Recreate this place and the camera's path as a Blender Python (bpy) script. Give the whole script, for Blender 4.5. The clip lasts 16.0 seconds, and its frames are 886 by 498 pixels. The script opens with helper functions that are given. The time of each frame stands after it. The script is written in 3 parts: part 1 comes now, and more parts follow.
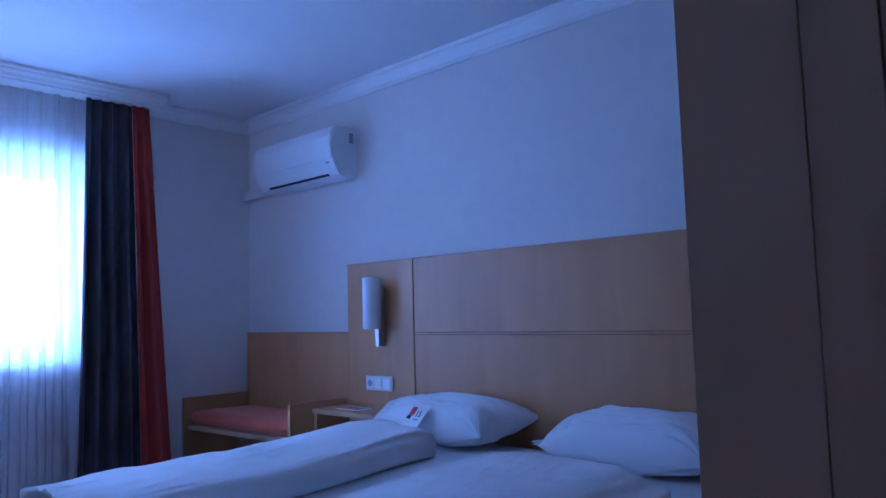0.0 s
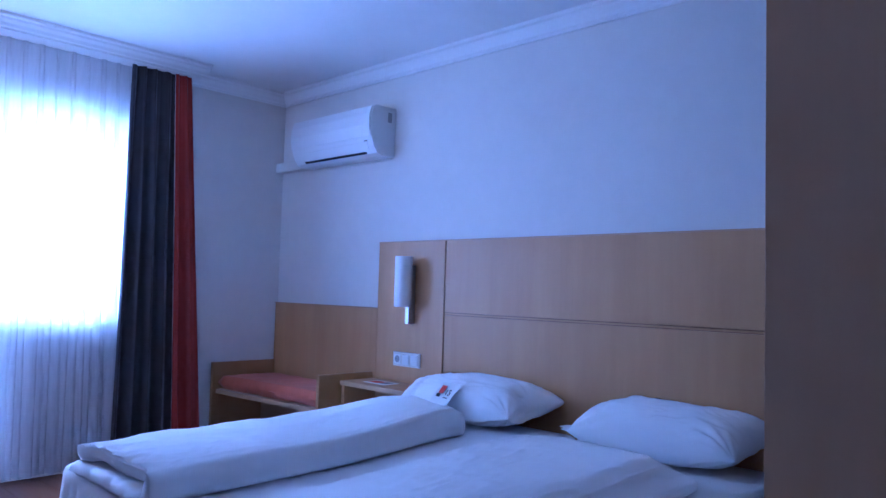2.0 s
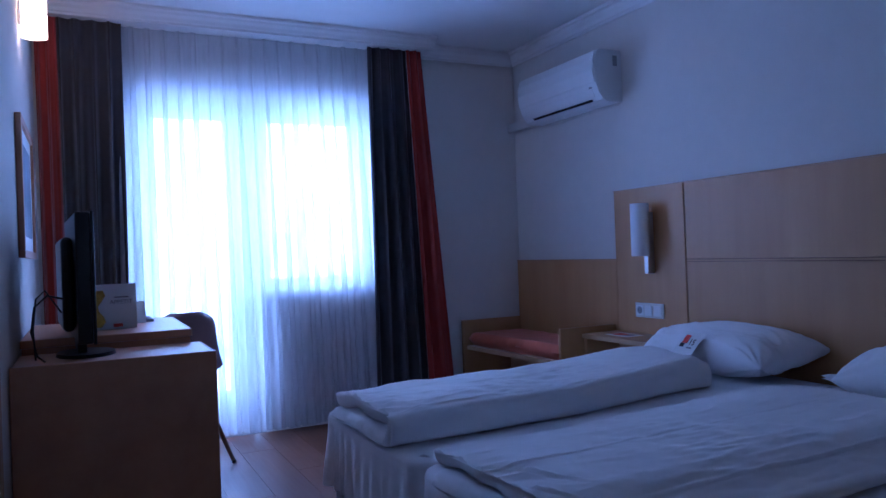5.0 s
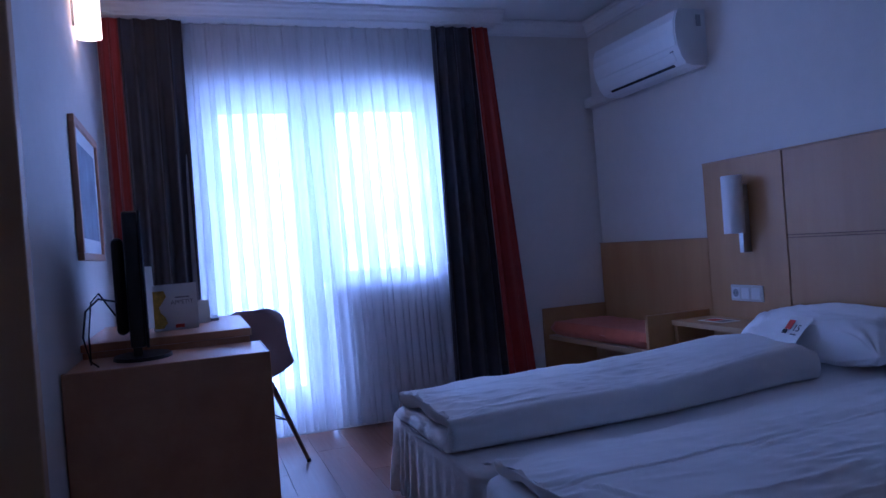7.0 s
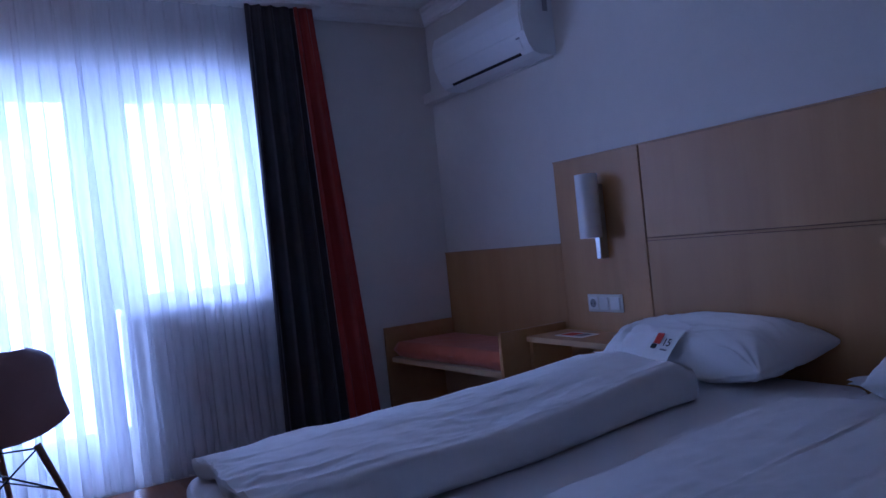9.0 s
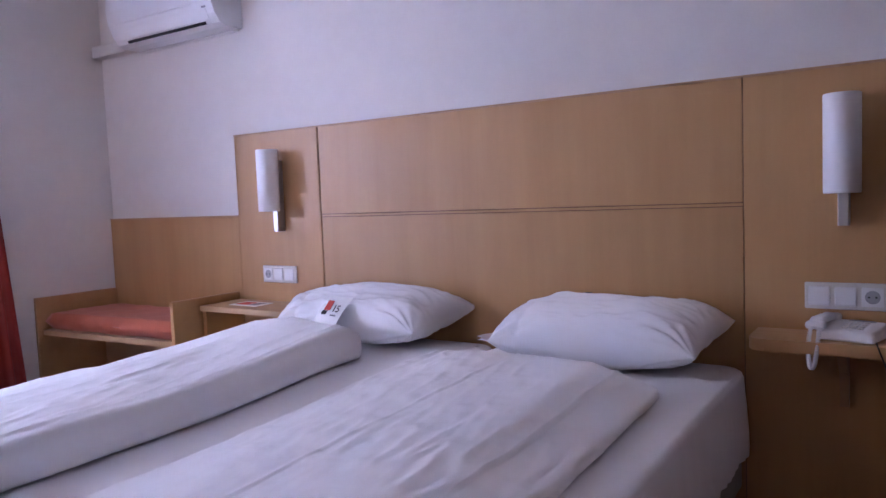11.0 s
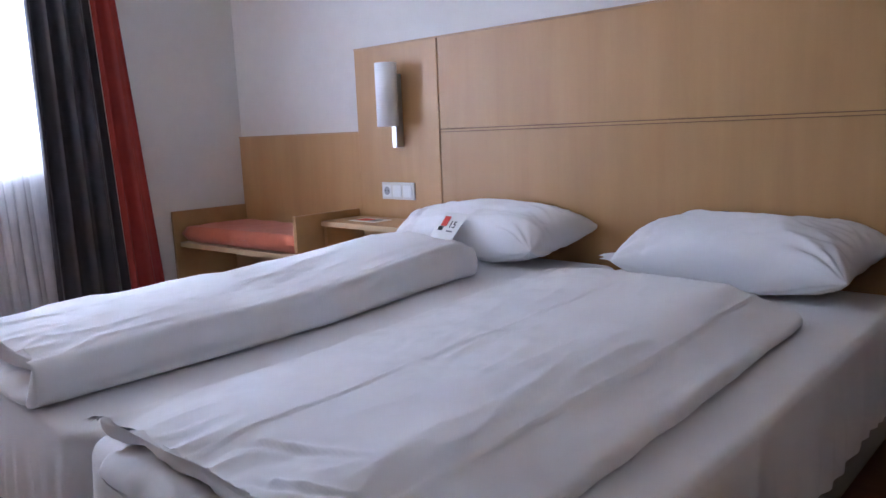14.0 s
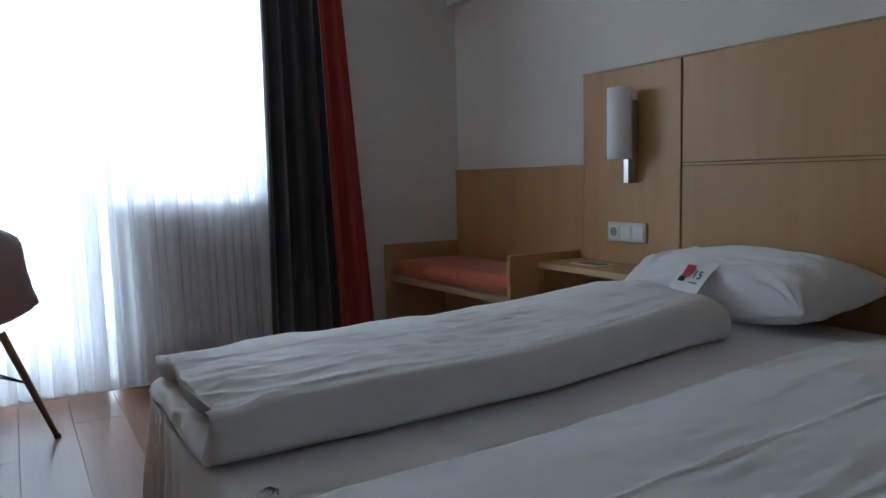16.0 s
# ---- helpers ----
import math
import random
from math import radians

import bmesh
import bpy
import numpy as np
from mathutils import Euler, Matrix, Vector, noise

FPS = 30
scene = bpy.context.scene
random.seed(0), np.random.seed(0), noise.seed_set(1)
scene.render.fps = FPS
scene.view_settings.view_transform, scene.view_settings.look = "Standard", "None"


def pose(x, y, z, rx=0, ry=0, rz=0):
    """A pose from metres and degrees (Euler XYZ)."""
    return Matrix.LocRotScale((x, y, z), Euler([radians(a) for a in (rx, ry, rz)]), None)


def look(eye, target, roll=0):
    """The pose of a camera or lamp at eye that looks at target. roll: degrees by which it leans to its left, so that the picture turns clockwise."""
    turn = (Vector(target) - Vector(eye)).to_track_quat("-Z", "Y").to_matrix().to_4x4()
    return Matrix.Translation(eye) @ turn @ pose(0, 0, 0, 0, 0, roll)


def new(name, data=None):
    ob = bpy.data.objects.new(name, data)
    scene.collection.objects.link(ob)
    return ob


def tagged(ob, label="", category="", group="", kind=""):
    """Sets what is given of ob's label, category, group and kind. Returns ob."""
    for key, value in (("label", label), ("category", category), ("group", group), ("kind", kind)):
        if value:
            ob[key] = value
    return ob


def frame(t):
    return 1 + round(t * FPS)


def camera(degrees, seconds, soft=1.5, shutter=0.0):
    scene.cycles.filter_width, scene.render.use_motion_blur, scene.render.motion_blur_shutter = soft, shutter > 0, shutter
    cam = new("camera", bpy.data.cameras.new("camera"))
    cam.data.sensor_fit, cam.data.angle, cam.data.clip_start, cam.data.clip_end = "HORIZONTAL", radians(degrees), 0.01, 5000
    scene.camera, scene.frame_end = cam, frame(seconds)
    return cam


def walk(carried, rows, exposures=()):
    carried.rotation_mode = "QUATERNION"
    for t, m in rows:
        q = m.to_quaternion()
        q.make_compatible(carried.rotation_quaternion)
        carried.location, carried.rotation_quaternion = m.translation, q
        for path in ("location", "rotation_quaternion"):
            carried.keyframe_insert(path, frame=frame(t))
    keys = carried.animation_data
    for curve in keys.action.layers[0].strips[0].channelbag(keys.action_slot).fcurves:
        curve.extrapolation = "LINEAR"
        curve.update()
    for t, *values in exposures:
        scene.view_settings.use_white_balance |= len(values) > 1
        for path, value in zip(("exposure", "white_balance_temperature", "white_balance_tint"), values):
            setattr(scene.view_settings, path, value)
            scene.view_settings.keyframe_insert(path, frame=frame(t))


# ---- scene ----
cam = camera(62.4, 16.0)
PATH = [
    (0, (2.842, -2.767, 1.063), (1.475, -1.319, 1.246), -1.5),
    (0.5, (2.8, -2.791, 1.041), (1.613, -1.187, 1.179), -2.4),
    (1, (2.783, -2.855, 1.1), (1.574, -1.268, 1.24), -2.2),
    (1.5, (2.772, -2.915, 1.11), (1.488, -1.388, 1.246), -0.8),
    (2, (2.801, -2.921, 1.102), (1.413, -1.485, 1.215), 1.7),
    (2.5, (2.748, -2.955, 1.096), (1.345, -1.532, 1.173), 2.9),
    (3, (2.812, -2.896, 1.073), (1.417, -1.465, 1.13), 1.8),
    (3.5, (2.823, -2.909, 1.093), (1.465, -1.441, 1.115), 0.7),
    (4, (2.862, -2.852, 1.083), (1.457, -1.428, 1.095), -0.4),
    (4.5, (2.748, -2.845, 1.068), (1.08, -1.742, 1.079), -1.7),
    (5, (2.864, -2.796, 1.062), (1.066, -1.92, 1.071), -2.1),
    (7.5, (2.602, -2.577, 1.056), (0.709, -1.934, 1.042), -4.4),
    (8, (2.485, -2.538, 1.035), (0.634, -1.782, 1.01), -5.0),
    (8.5, (2.379, -2.482, 1.058), (0.552, -1.669, 1.016), -5.6),
    (9, (2.215, -2.344, 1.048), (0.502, -1.312, 1.031), -5.8),
    (9.5, (2.251, -2.438, 1.107), (0.813, -1.047, 1.104), -5.3),
    (10, (2.318, -2.506, 1.099), (1.049, -0.96, 1.088), -4.1),
    (12.5, (2.291, -2.477, 0.933), (1.286, -0.775, 0.629), -1.4),
    (13, (2.262, -2.49, 0.929), (1.25, -0.795, 0.612), -1.3),
    (13.5, (2.228, -2.558, 0.983), (1.125, -0.926, 0.636), -1.9),
    (14, (2.269, -2.408, 0.97), (0.912, -0.974, 0.653), -2.3),
    (14.5, (2.197, -2.357, 0.953), (0.691, -1.072, 0.671), -2.0),
    (15, (2.087, -2.329, 0.923), (0.497, -1.139, 0.684), -1.4),
    (15.5, (2.024, -2.281, 0.921), (0.364, -1.185, 0.715), -1.2),
    (16, (1.966, -2.227, 0.942), (0.251, -1.218, 0.749), -1.3),
]
EXPOSURE = [  # seconds, stops, kelvin, tint
    (0.0, 0.02, 3700, 31), (0.5, 0.24, 3720, 33), (1.5, 0.87, 3830, 32), (2.4, 0.74, 3880, 34), (3.0, 0.78, 4000, 36), (4.0, 0.85, 4040, 36), (4.5, 0.49, 3980, 32),
    (5.0, -0.54, 4000, 33), (7.5, -0.93, 4150, 41), (8.5, -1.08, 4250, 41), (9.0, -0.98, 4350, 40), (9.5, -0.18, 5000, 47), (10.0, 0.68, 5500, 48),
    (12.5, 1.35, 5650, 38), (14.0, 1.30, 5700, 26), (14.5, 1.13, 5700, 20), (15.2, 0.48, 5850, 16), (16.0, -0.17, 5900, 10)]
walk(cam, [(t, look(eye, target, roll)) for t, eye, target, roll in PATH], EXPOSURE)

# ---- light: an overcast day behind the sheer curtain ----
world = bpy.data.worlds.new("sky")
scene.world = world
world.use_nodes = True
wn = world.node_tree.nodes
sky = wn.new("ShaderNodeTexSky")
sky.sky_type = 'NISHITA'
sky.sun_disc = False
sky.sun_elevation, sky.sun_rotation = radians(50), radians(200)
wn["Background"].inputs["Strength"].default_value = 0.12
world.node_tree.links.new(sky.outputs[0], wn["Background"].inputs["Color"])
sun = new("sun", bpy.data.lights.new("sun", "SUN"))
sun.data.energy, sun.data.angle, sun.data.color = 1.0, radians(12), (1, .96, .9)
sun.matrix_world = look((0, 0, 8), (4.2, 1.4, 1.4))
BACKDROP_LIGHT = 12.0


# ---- materials ----
def nodes_of(name):
    m = bpy.data.materials.new(name)
    m.use_nodes = True
    t = m.node_tree
    return m, t.nodes, t.links, t.nodes["Principled BSDF"]


def coords(n, l, scale=(1, 1, 1), kind="Object", random_shift=False):
    tc = n.new("ShaderNodeTexCoord")
    mp = n.new("ShaderNodeMapping")
    mp.inputs["Scale"].default_value = scale
    l.new(tc.outputs[kind], mp.inputs["Vector"])
    if random_shift:
        oi = n.new("ShaderNodeObjectInfo")
        mul = n.new("ShaderNodeMath")
        mul.operation = "MULTIPLY"
        mul.inputs[1].default_value = 37.0
        l.new(oi.outputs["Random"], mul.inputs[0])
        l.new(mul.outputs[0], mp.inputs["Location"])
    return mp.outputs["Vector"]


def noise_tex(n, l, vec, scale, detail=4, rough=.55, dist=0.0):
    t = n.new("ShaderNodeTexNoise")
    t.inputs["Scale"].default_value, t.inputs["Detail"].default_value = scale, detail
    t.inputs["Roughness"].default_value, t.inputs["Distortion"].default_value = rough, dist
    l.new(vec, t.inputs["Vector"])
    return t.outputs["Fac"]


def ramp(n, l, fac, stops):
    r = n.new("ShaderNodeValToRGB")
    e = r.color_ramp.elements
    while len(e) < len(stops):
        e.new(.5)
    for k, (p, c) in zip(e, stops):
        k.position, k.color = p, (*c, 1)
    l.new(fac, r.inputs["Fac"])
    return r.outputs["Color"]


def mixc(n, l, a, b, fac, mode="MIX"):
    m = n.new("ShaderNodeMix")
    m.data_type, m.blend_type = "RGBA", mode
    l.new(a, m.inputs["A"])
    l.new(b, m.inputs["B"])
    if isinstance(fac, float):
        m.inputs["Factor"].default_value = fac
    else:
        l.new(fac, m.inputs["Factor"])
    return m.outputs["Result"]


def bump(n, l, p, height, strength=.2, distance=.002):
    b = n.new("ShaderNodeBump")
    b.inputs["Strength"].default_value, b.inputs["Distance"].default_value = strength, distance
    l.new(height, b.inputs["Height"])
    l.new(b.outputs["Normal"], p.inputs["Normal"])


def plain(name, col, rough=.5, metal=0.0, vary=.08, scale=30, bumps=.1):
    m, n, l, p = nodes_of(name)
    v = coords(n, l)
    f = noise_tex(n, l, v, scale, 5)
    f2 = noise_tex(n, l, v, scale * .08, 2)
    lo, hi = tuple(c * (1 - vary) for c in col), tuple(min(1, c * (1 + vary)) for c in col)
    c = mixc(n, l, ramp(n, l, f, [(.3, lo), (.7, hi)]), ramp(n, l, f2, [(.35, lo), (.65, hi)]), .5)
    l.new(c, p.inputs["Base Color"])
    p.inputs["Roughness"].default_value, p.inputs["Metallic"].default_value = rough, metal
    bump(n, l, p, f, bumps)
    return m


def wood(name, dark, light, axis="z", rough=.42, random_shift=True, streak=26, relief=.025):
    m, n, l, p = nodes_of(name)
    sc = {"x": (.06, 1, 1), "y": (1, .06, 1), "z": (1, 1, .06)}[axis]
    v = coords(n, l, sc, random_shift=random_shift)
    f = noise_tex(n, l, v, streak, 6, .6, .4)
    fine = noise_tex(n, l, v, streak * 7, 3, .6)
    blot = noise_tex(n, l, coords(n, l, {"x": (.4, 1, 1), "y": (1, .4, 1), "z": (1, 1, .4)}[axis], random_shift=random_shift), 5, 3)
    c = ramp(n, l, f, [(.3, dark), (.62, light)])
    mid = tuple((a + b) / 2 for a, b in zip(dark, light))
    c = mixc(n, l, c, ramp(n, l, blot, [(.3, dark), (.7, light)]), .45)
    c = mixc(n, l, c, ramp(n, l, fine, [(.35, mid), (.65, light)]), .12)
    if random_shift:
        oi = n.new("ShaderNodeObjectInfo")
        c = mixc(n, l, c, ramp(n, l, oi.outputs["Random"], [(0, (.86, .86, .86)), (1, (1, 1, 1))]), 1.0, "MULTIPLY")
    l.new(c, p.inputs["Base Color"])
    l.new(ramp(n, l, fine, [(.3, (rough - .02,) * 3), (.7, (rough + .04,) * 3)]), p.inputs["Roughness"])
    if relief:
        bump(n, l, p, fine, relief, .001)
    return m


def fabric(name, col, weave=900, vary=.1, rough=.9, wrinkle=0.0, sheen=.2, thin=0.0):
    m, n, l, p = nodes_of(name)
    v = coords(n, l)
    f = noise_tex(n, l, v, weave, 2)
    f2 = noise_tex(n, l, v, 7, 4)
    lo, hi = tuple(c * (1 - vary) for c in col), tuple(min(1, c * (1 + vary)) for c in col)
    l.new(mixc(n, l, ramp(n, l, f, [(.3, lo), (.7, hi)]), ramp(n, l, f2, [(.3, lo), (.7, hi)]), .5), p.inputs["Base Color"])
    p.inputs["Roughness"].default_value, p.inputs["Sheen Weight"].default_value = rough, sheen
    if wrinkle:
        w = noise_tex(n, l, coords(n, l, (1, .6, 1)), 6, 3, .45, .5)
        bump(n, l, p, w, wrinkle, .035)
    else:
        bump(n, l, p, f, .15, .0008)
    return m


M_wall = plain("wall_paint", (.74, .705, .65), .85, vary=.025, scale=140, bumps=.12)
M_ceil = plain("ceiling_paint", (.80, .79, .77), .9, vary=.02, scale=90, bumps=.06)
M_trim = plain("white_moulding", (.82, .81, .79), .6, vary=.02, scale=40, bumps=.04)
M_beech = wood("beech_veneer", (.46, .245, .088), (.57, .325, .13), "z", .42, streak=10)
M_beech_x = wood("beech_veneer_lengthwise", (.46, .245, .088), (.57, .325, .13), "x", .4, streak=10)
# pale banding; on the TV cabinet its paleness stands for light on the lip
M_edge = wood("pale_banding_and_lit_lip", (.52, .34, .17), (.62, .43, .24), "x", .45)
M_brown = wood("brown_veneer", (.47, .28, .14), (.55, .34, .175), "z", .5, streak=9)
M_desk = wood("cherry_veneer", (.48, .235, .12), (.62, .33, .175), "x", .35, streak=10)
M_floor = wood("laminate", (.155, .057, .026), (.25, .106, .050), "x", .33, streak=9, relief=0)
M_floor.node_tree.nodes["Principled BSDF"].inputs["Specular IOR Level"].default_value = .45
M_gap = plain("joint_board", (.13, .07, .035), .8)
M_joint = plain("dark_veneer_joint", (.20, .105, .045), .7)
M_sheet = fabric("white_cotton", (.89, .89, .90), vary=.02, wrinkle=.25)
M_pillow = fabric("white_pillow_cotton", (.87, .87, .88), vary=.02, wrinkle=.3)
M_base = fabric("grey_bed_fabric", (.30, .28, .27), vary=.15)
M_orange = fabric("orange_upholstery", (.52, .13, .06), weave=300, vary=.18)
M_white = plain("white_plastic", (.80, .80, .79), .35, vary=.02, bumps=.02)
M_offwhite = plain("cream_plastic", (.72, .70, .64), .4, vary=.03, bumps=.02)
M_greyp = plain("grey_plastic", (.35, .35, .36), .5, vary=.04)
M_black = plain("black_plastic", (.012, .012, .014), .3, vary=.1)
M_slot = plain("dark_slot", (.015, .015, .018), .7)
M_chrome = plain("brushed_steel", (.62, .62, .63), .28, 1.0, vary=.04)
M_paper = plain("white_paper", (.82, .82, .80), .7, vary=.02)
M_red = plain("red_print", (.60, .05, .03), .6)
M_ink = plain("black_ink", (.02, .02, .022), .6)
M_greyink = plain("grey_ink", (.25, .25, .27), .6)
M_chair = plain("taupe_chair_shell", (.27, .18, .16), .45, vary=.06)
M_legwood = wood("chair_leg_wood", (.20, .10, .05), (.32, .18, .09), "z", .45)
M_fruit = plain("yellow_print", (.62, .42, .06), .6, vary=.5, scale=60)
M_frame = plain("window_frame_white", (.78, .78, .78), .4, vary=.02)
M_concrete = plain("balcony_concrete", (.42, .41, .39), .85, vary=.15)
M_art = plain("blue_grey_print", (.22, .26, .34), .5, vary=.5, scale=6)
M_dark_cur = fabric("charcoal_curtain", (.056, .053, .062), vary=.2, rough=.95, sheen=.3)
M_red_cur = fabric("red_curtain", (.33, .034, .022), vary=.15, rough=.9, sheen=.3)


def make_sheer():
    m, n, l, p = nodes_of("sheer_voile")
    n.remove(p)
    out = n["Material Output"]
    v = coords(n, l, (1, 1, .12))
    weave = noise_tex(n, l, coords(n, l), 700, 2)
    stripe = noise_tex(n, l, v, 60, 3)
    col = mixc(n, l, ramp(n, l, weave, [(.3, (.74, .75, .78)), (.7, (.86, .87, .9))]), ramp(n, l, stripe, [(.3, (.80, .81, .84)), (.7, (.86, .86, .89))]), .5)
    dif, tra, trn = n.new("ShaderNodeBsdfDiffuse"), n.new("ShaderNodeBsdfTranslucent"), n.new("ShaderNodeBsdfTransparent")
    l.new(col, dif.inputs["Color"])
    l.new(col, tra.inputs["Color"])
    a, b = n.new("ShaderNodeMixShader"), n.new("ShaderNodeMixShader")
    a.inputs[0].default_value = .56
    l.new(dif.outputs[0], a.inputs[1])
    l.new(tra.outputs[0], a.inputs[2])
    l.new(ramp(n, l, stripe, [(.3, (.58,) * 3), (.7, (.65,) * 3)]), b.inputs[0])
    l.new(trn.outputs[0], b.inputs[1])
    l.new(a.outputs[0], b.inputs[2])
    l.new(b.outputs[0], out.inputs["Surface"])
    return m


def make_glass():
    m, n, l, p = nodes_of("window_glass")
    p.inputs["Transmission Weight"].default_value = 1
    p.inputs["Roughness"].default_value, p.inputs["IOR"].default_value = 0, 1.0
    p.inputs["Base Color"].default_value = (.97, .98, .98, 1)
    return m


def make_glow(name, col, strength):
    m, n, l, p = nodes_of(name)
    p.inputs["Base Color"].default_value = (*col, 1)
    p.inputs["Emission Color"].default_value = (*col, 1)
    p.inputs["Emission Strength"].default_value = strength
    return m


def make_backdrop():
    m, n, l, p = nodes_of("bright_overcast_distance")
    n.remove(p)
    em = n.new("ShaderNodeEmission")
    v = coords(n, l)
    f = noise_tex(n, l, v, .55, 6, .62)
    l.new(ramp(n, l, f, [(.40, (.16, .26, .24)), (.50, (.66, .80, .92)), (.66, (.92, .97, 1.0))]), em.inputs["Color"])
    em.inputs["Strength"].default_value = BACKDROP_LIGHT
    l.new(em.outputs[0], n["Material Output"].inputs["Surface"])
    return m


M_sheer, M_glass = make_sheer(), make_glass()
M_lit = make_glow("lit_warm_glass", (1, .62, .28), 9)
M_opal = plain("white_opal_shade", (.82, .82, .83), .35, vary=.01, bumps=.01)


# ---- mesh helpers ----
def part(name, bm, material, parent=None, label="", smooth=False):
    me = bpy.data.meshes.new(name)
    bm.normal_update()
    bm.to_mesh(me)
    bm.free()
    me.materials.append(material)
    if smooth:
        me.shade_smooth()
    ob = new(name, me)
    if parent is not None:
        ob.parent = parent
        ob.matrix_parent_inverse = parent.matrix_basis.inverted()
    if label:
        ob["label"] = label
    return ob


def thing(name, at, label, category, group="", kind=""):
    ob = new(name)
    ob.empty_display_size = .05
    ob.matrix_basis = Matrix.Translation(at)
    return tagged(ob, label, category, group, kind)


def add_box(bm, x0, x1, y0, y1, z0, z1, bevel=0.0, seg=2):
    r = bmesh.ops.create_cube(bm, size=1)
    for v in r["verts"]:
        v.co = Vector(((x0 + x1) / 2 + v.co.x * (x1 - x0), (y0 + y1) / 2 + v.co.y * (y1 - y0), (z0 + z1) / 2 + v.co.z * (z1 - z0)))
    if bevel:
        edges = list({e for v in r["verts"] for e in v.link_edges})
        bmesh.ops.bevel(bm, geom=edges, offset=bevel, segments=seg, profile=.5, affect="EDGES")


def box(x0, x1, y0, y1, z0, z1, bevel=0.0, seg=2):
    bm = bmesh.new()
    add_box(bm, x0, x1, y0, y1, z0, z1, bevel, seg)
    return bm


def add_rod(bm, a, b, r0, r1=None, n=12):
    a, b = Vector(a), Vector(b)
    r = bmesh.ops.create_cone(bm, cap_ends=True, segments=n, radius1=r0, radius2=r0 if r1 is None else r1, depth=(b - a).length)
    m = Matrix.Translation((a + b) / 2) @ (b - a).to_track_quat("Z", "Y").to_matrix().to_4x4()
    bmesh.ops.transform(bm, matrix=m, verts=r["verts"])


def rod(a, b, r0, r1=None, n=12):
    bm = bmesh.new()
    add_rod(bm, a, b, r0, r1, n)
    return bm


def tube(pts, r, n=8):
    """A round cord along points."""
    bm = bmesh.new()
    pts = [Vector(p) for p in pts]
    rings = []
    for i, p in enumerate(pts):
        d = (pts[min(i + 1, len(pts) - 1)] - pts[max(i - 1, 0)]).normalized()
        q = d.to_track_quat("Z", "Y").to_matrix()
        rings.append([bm.verts.new(p + q @ Vector((r * math.cos(2 * math.pi * k / n), r * math.sin(2 * math.pi * k / n), 0))) for k in range(n)])
    for a, b in zip(rings, rings[1:]):
        for k in range(n):
            bm.faces.new((a[k], a[(k + 1) % n], b[(k + 1) % n], b[k]))
    bm.faces.new(rings[0][::-1])
    bm.faces.new(rings[-1])
    return bm


def prism(profile, a, b, inward):
    """Extrudes a profile of (out, z) points from a to b; inward is the unit way out of the wall."""
    bm = bmesh.new()
    rows = []
    for p in (Vector(a), Vector(b)):
        rows.append([bm.verts.new(p + Vector(inward) * o + Vector((0, 0, z))) for o, z in profile])
    k = len(profile)
    for i in range(k):
        bm.faces.new((rows[0][i], rows[0][(i + 1) % k], rows[1][(i + 1) % k], rows[1][i]))
    bm.faces.new(rows[0][::-1])
    bm.faces.new(rows[1])
    bmesh.ops.recalc_face_normals(bm, faces=bm.faces)
    return bm


def grid_mesh(nu, nv, fn, thick=None):
    bm = bmesh.new()
    vs = [[bm.verts.new(fn(i / (nu - 1), j / (nv - 1))) for j in range(nv)] for i in range(nu)]
    for i in range(nu - 1):
        for j in range(nv - 1):
            bm.faces.new((vs[i][j], vs[i + 1][j], vs[i + 1][j + 1], vs[i][j + 1]))
    return bm


def ease(t):
    t = max(0.0, min(1.0, t))
    return t * t * (3 - 2 * t)


def fbm(x, y, z=0.0, o=4):
    return noise.fractal(Vector((x, y, z)), 1.0, 2.0, o)


def ridged(x, y, z, o=3):
    """Sharp-crested noise, 0 to about 1, for creased cloth."""
    return max(0.0, 1 - 2.2 * abs(fbm(x, y, z, o)))


def text_mesh(body, size, name, material, parent, m):
    cu = bpy.data.curves.new(name, "FONT")
    cu.body, cu.size, cu.align_x, cu.extrude = body, size, "CENTER", .0004
    tmp = bpy.data.objects.new(name, cu)
    me = bpy.data.meshes.new_from_object(tmp)
    bpy.data.objects.remove(tmp)
    me.materials.clear()
    me.materials.append(material)
    ob = new(name, me)
    ob.parent = parent
    ob.matrix_parent_inverse = parent.matrix_basis.inverted()
    ob.matrix_basis = m
    return ob


# ---- structure ----
XW, YB, YT, H = -1.66, 0.02, -3.03, 2.47   # window wall, bed wall, desk wall, ceiling
XE, YS = 3.45, -3.32                         # the entrance's unseen end walls, set close to bounce light
S = "structure"

OPEN_L, OPEN_M, OPEN_R, SILL, LINTEL = -2.53, -1.84, -1.08, .875, 2.08

bm = bmesh.new()
add_box(bm, XW - .30, XW, OPEN_R, YB + .25, 0, H)
add_box(bm, XW - .30, XW, YS - .2, OPEN_L, 0, H)
add_box(bm, XW - .30, XW, OPEN_L, OPEN_R, LINTEL, H)
add_box(bm, XW - .30, XW, OPEN_M, OPEN_R, 0, SILL - .03)
tagged(part("wall_window", bm, M_wall), "off-white painted plaster wall with a balcony opening", "wall", kind=S)
tagged(part("wall_bed", box(XW, XE + .2, YB, YB + .25, 0, H), M_wall), "off-white painted plaster wall behind the bed", "wall", kind=S)
tagged(part("wall_desk", box(XW, .56, YT - .12, YT, 0, H), M_wall), "off-white painted plaster wall behind the desk", "wall", kind=S)
# both entrance walls stand out of view and throw light back inside
tagged(part("wall_entrance_side", box(XE, XE + .2, YS, YB, 0, H), M_wall), "off-white painted entrance wall, unseen, set close to bounce light", "wall", kind=S)
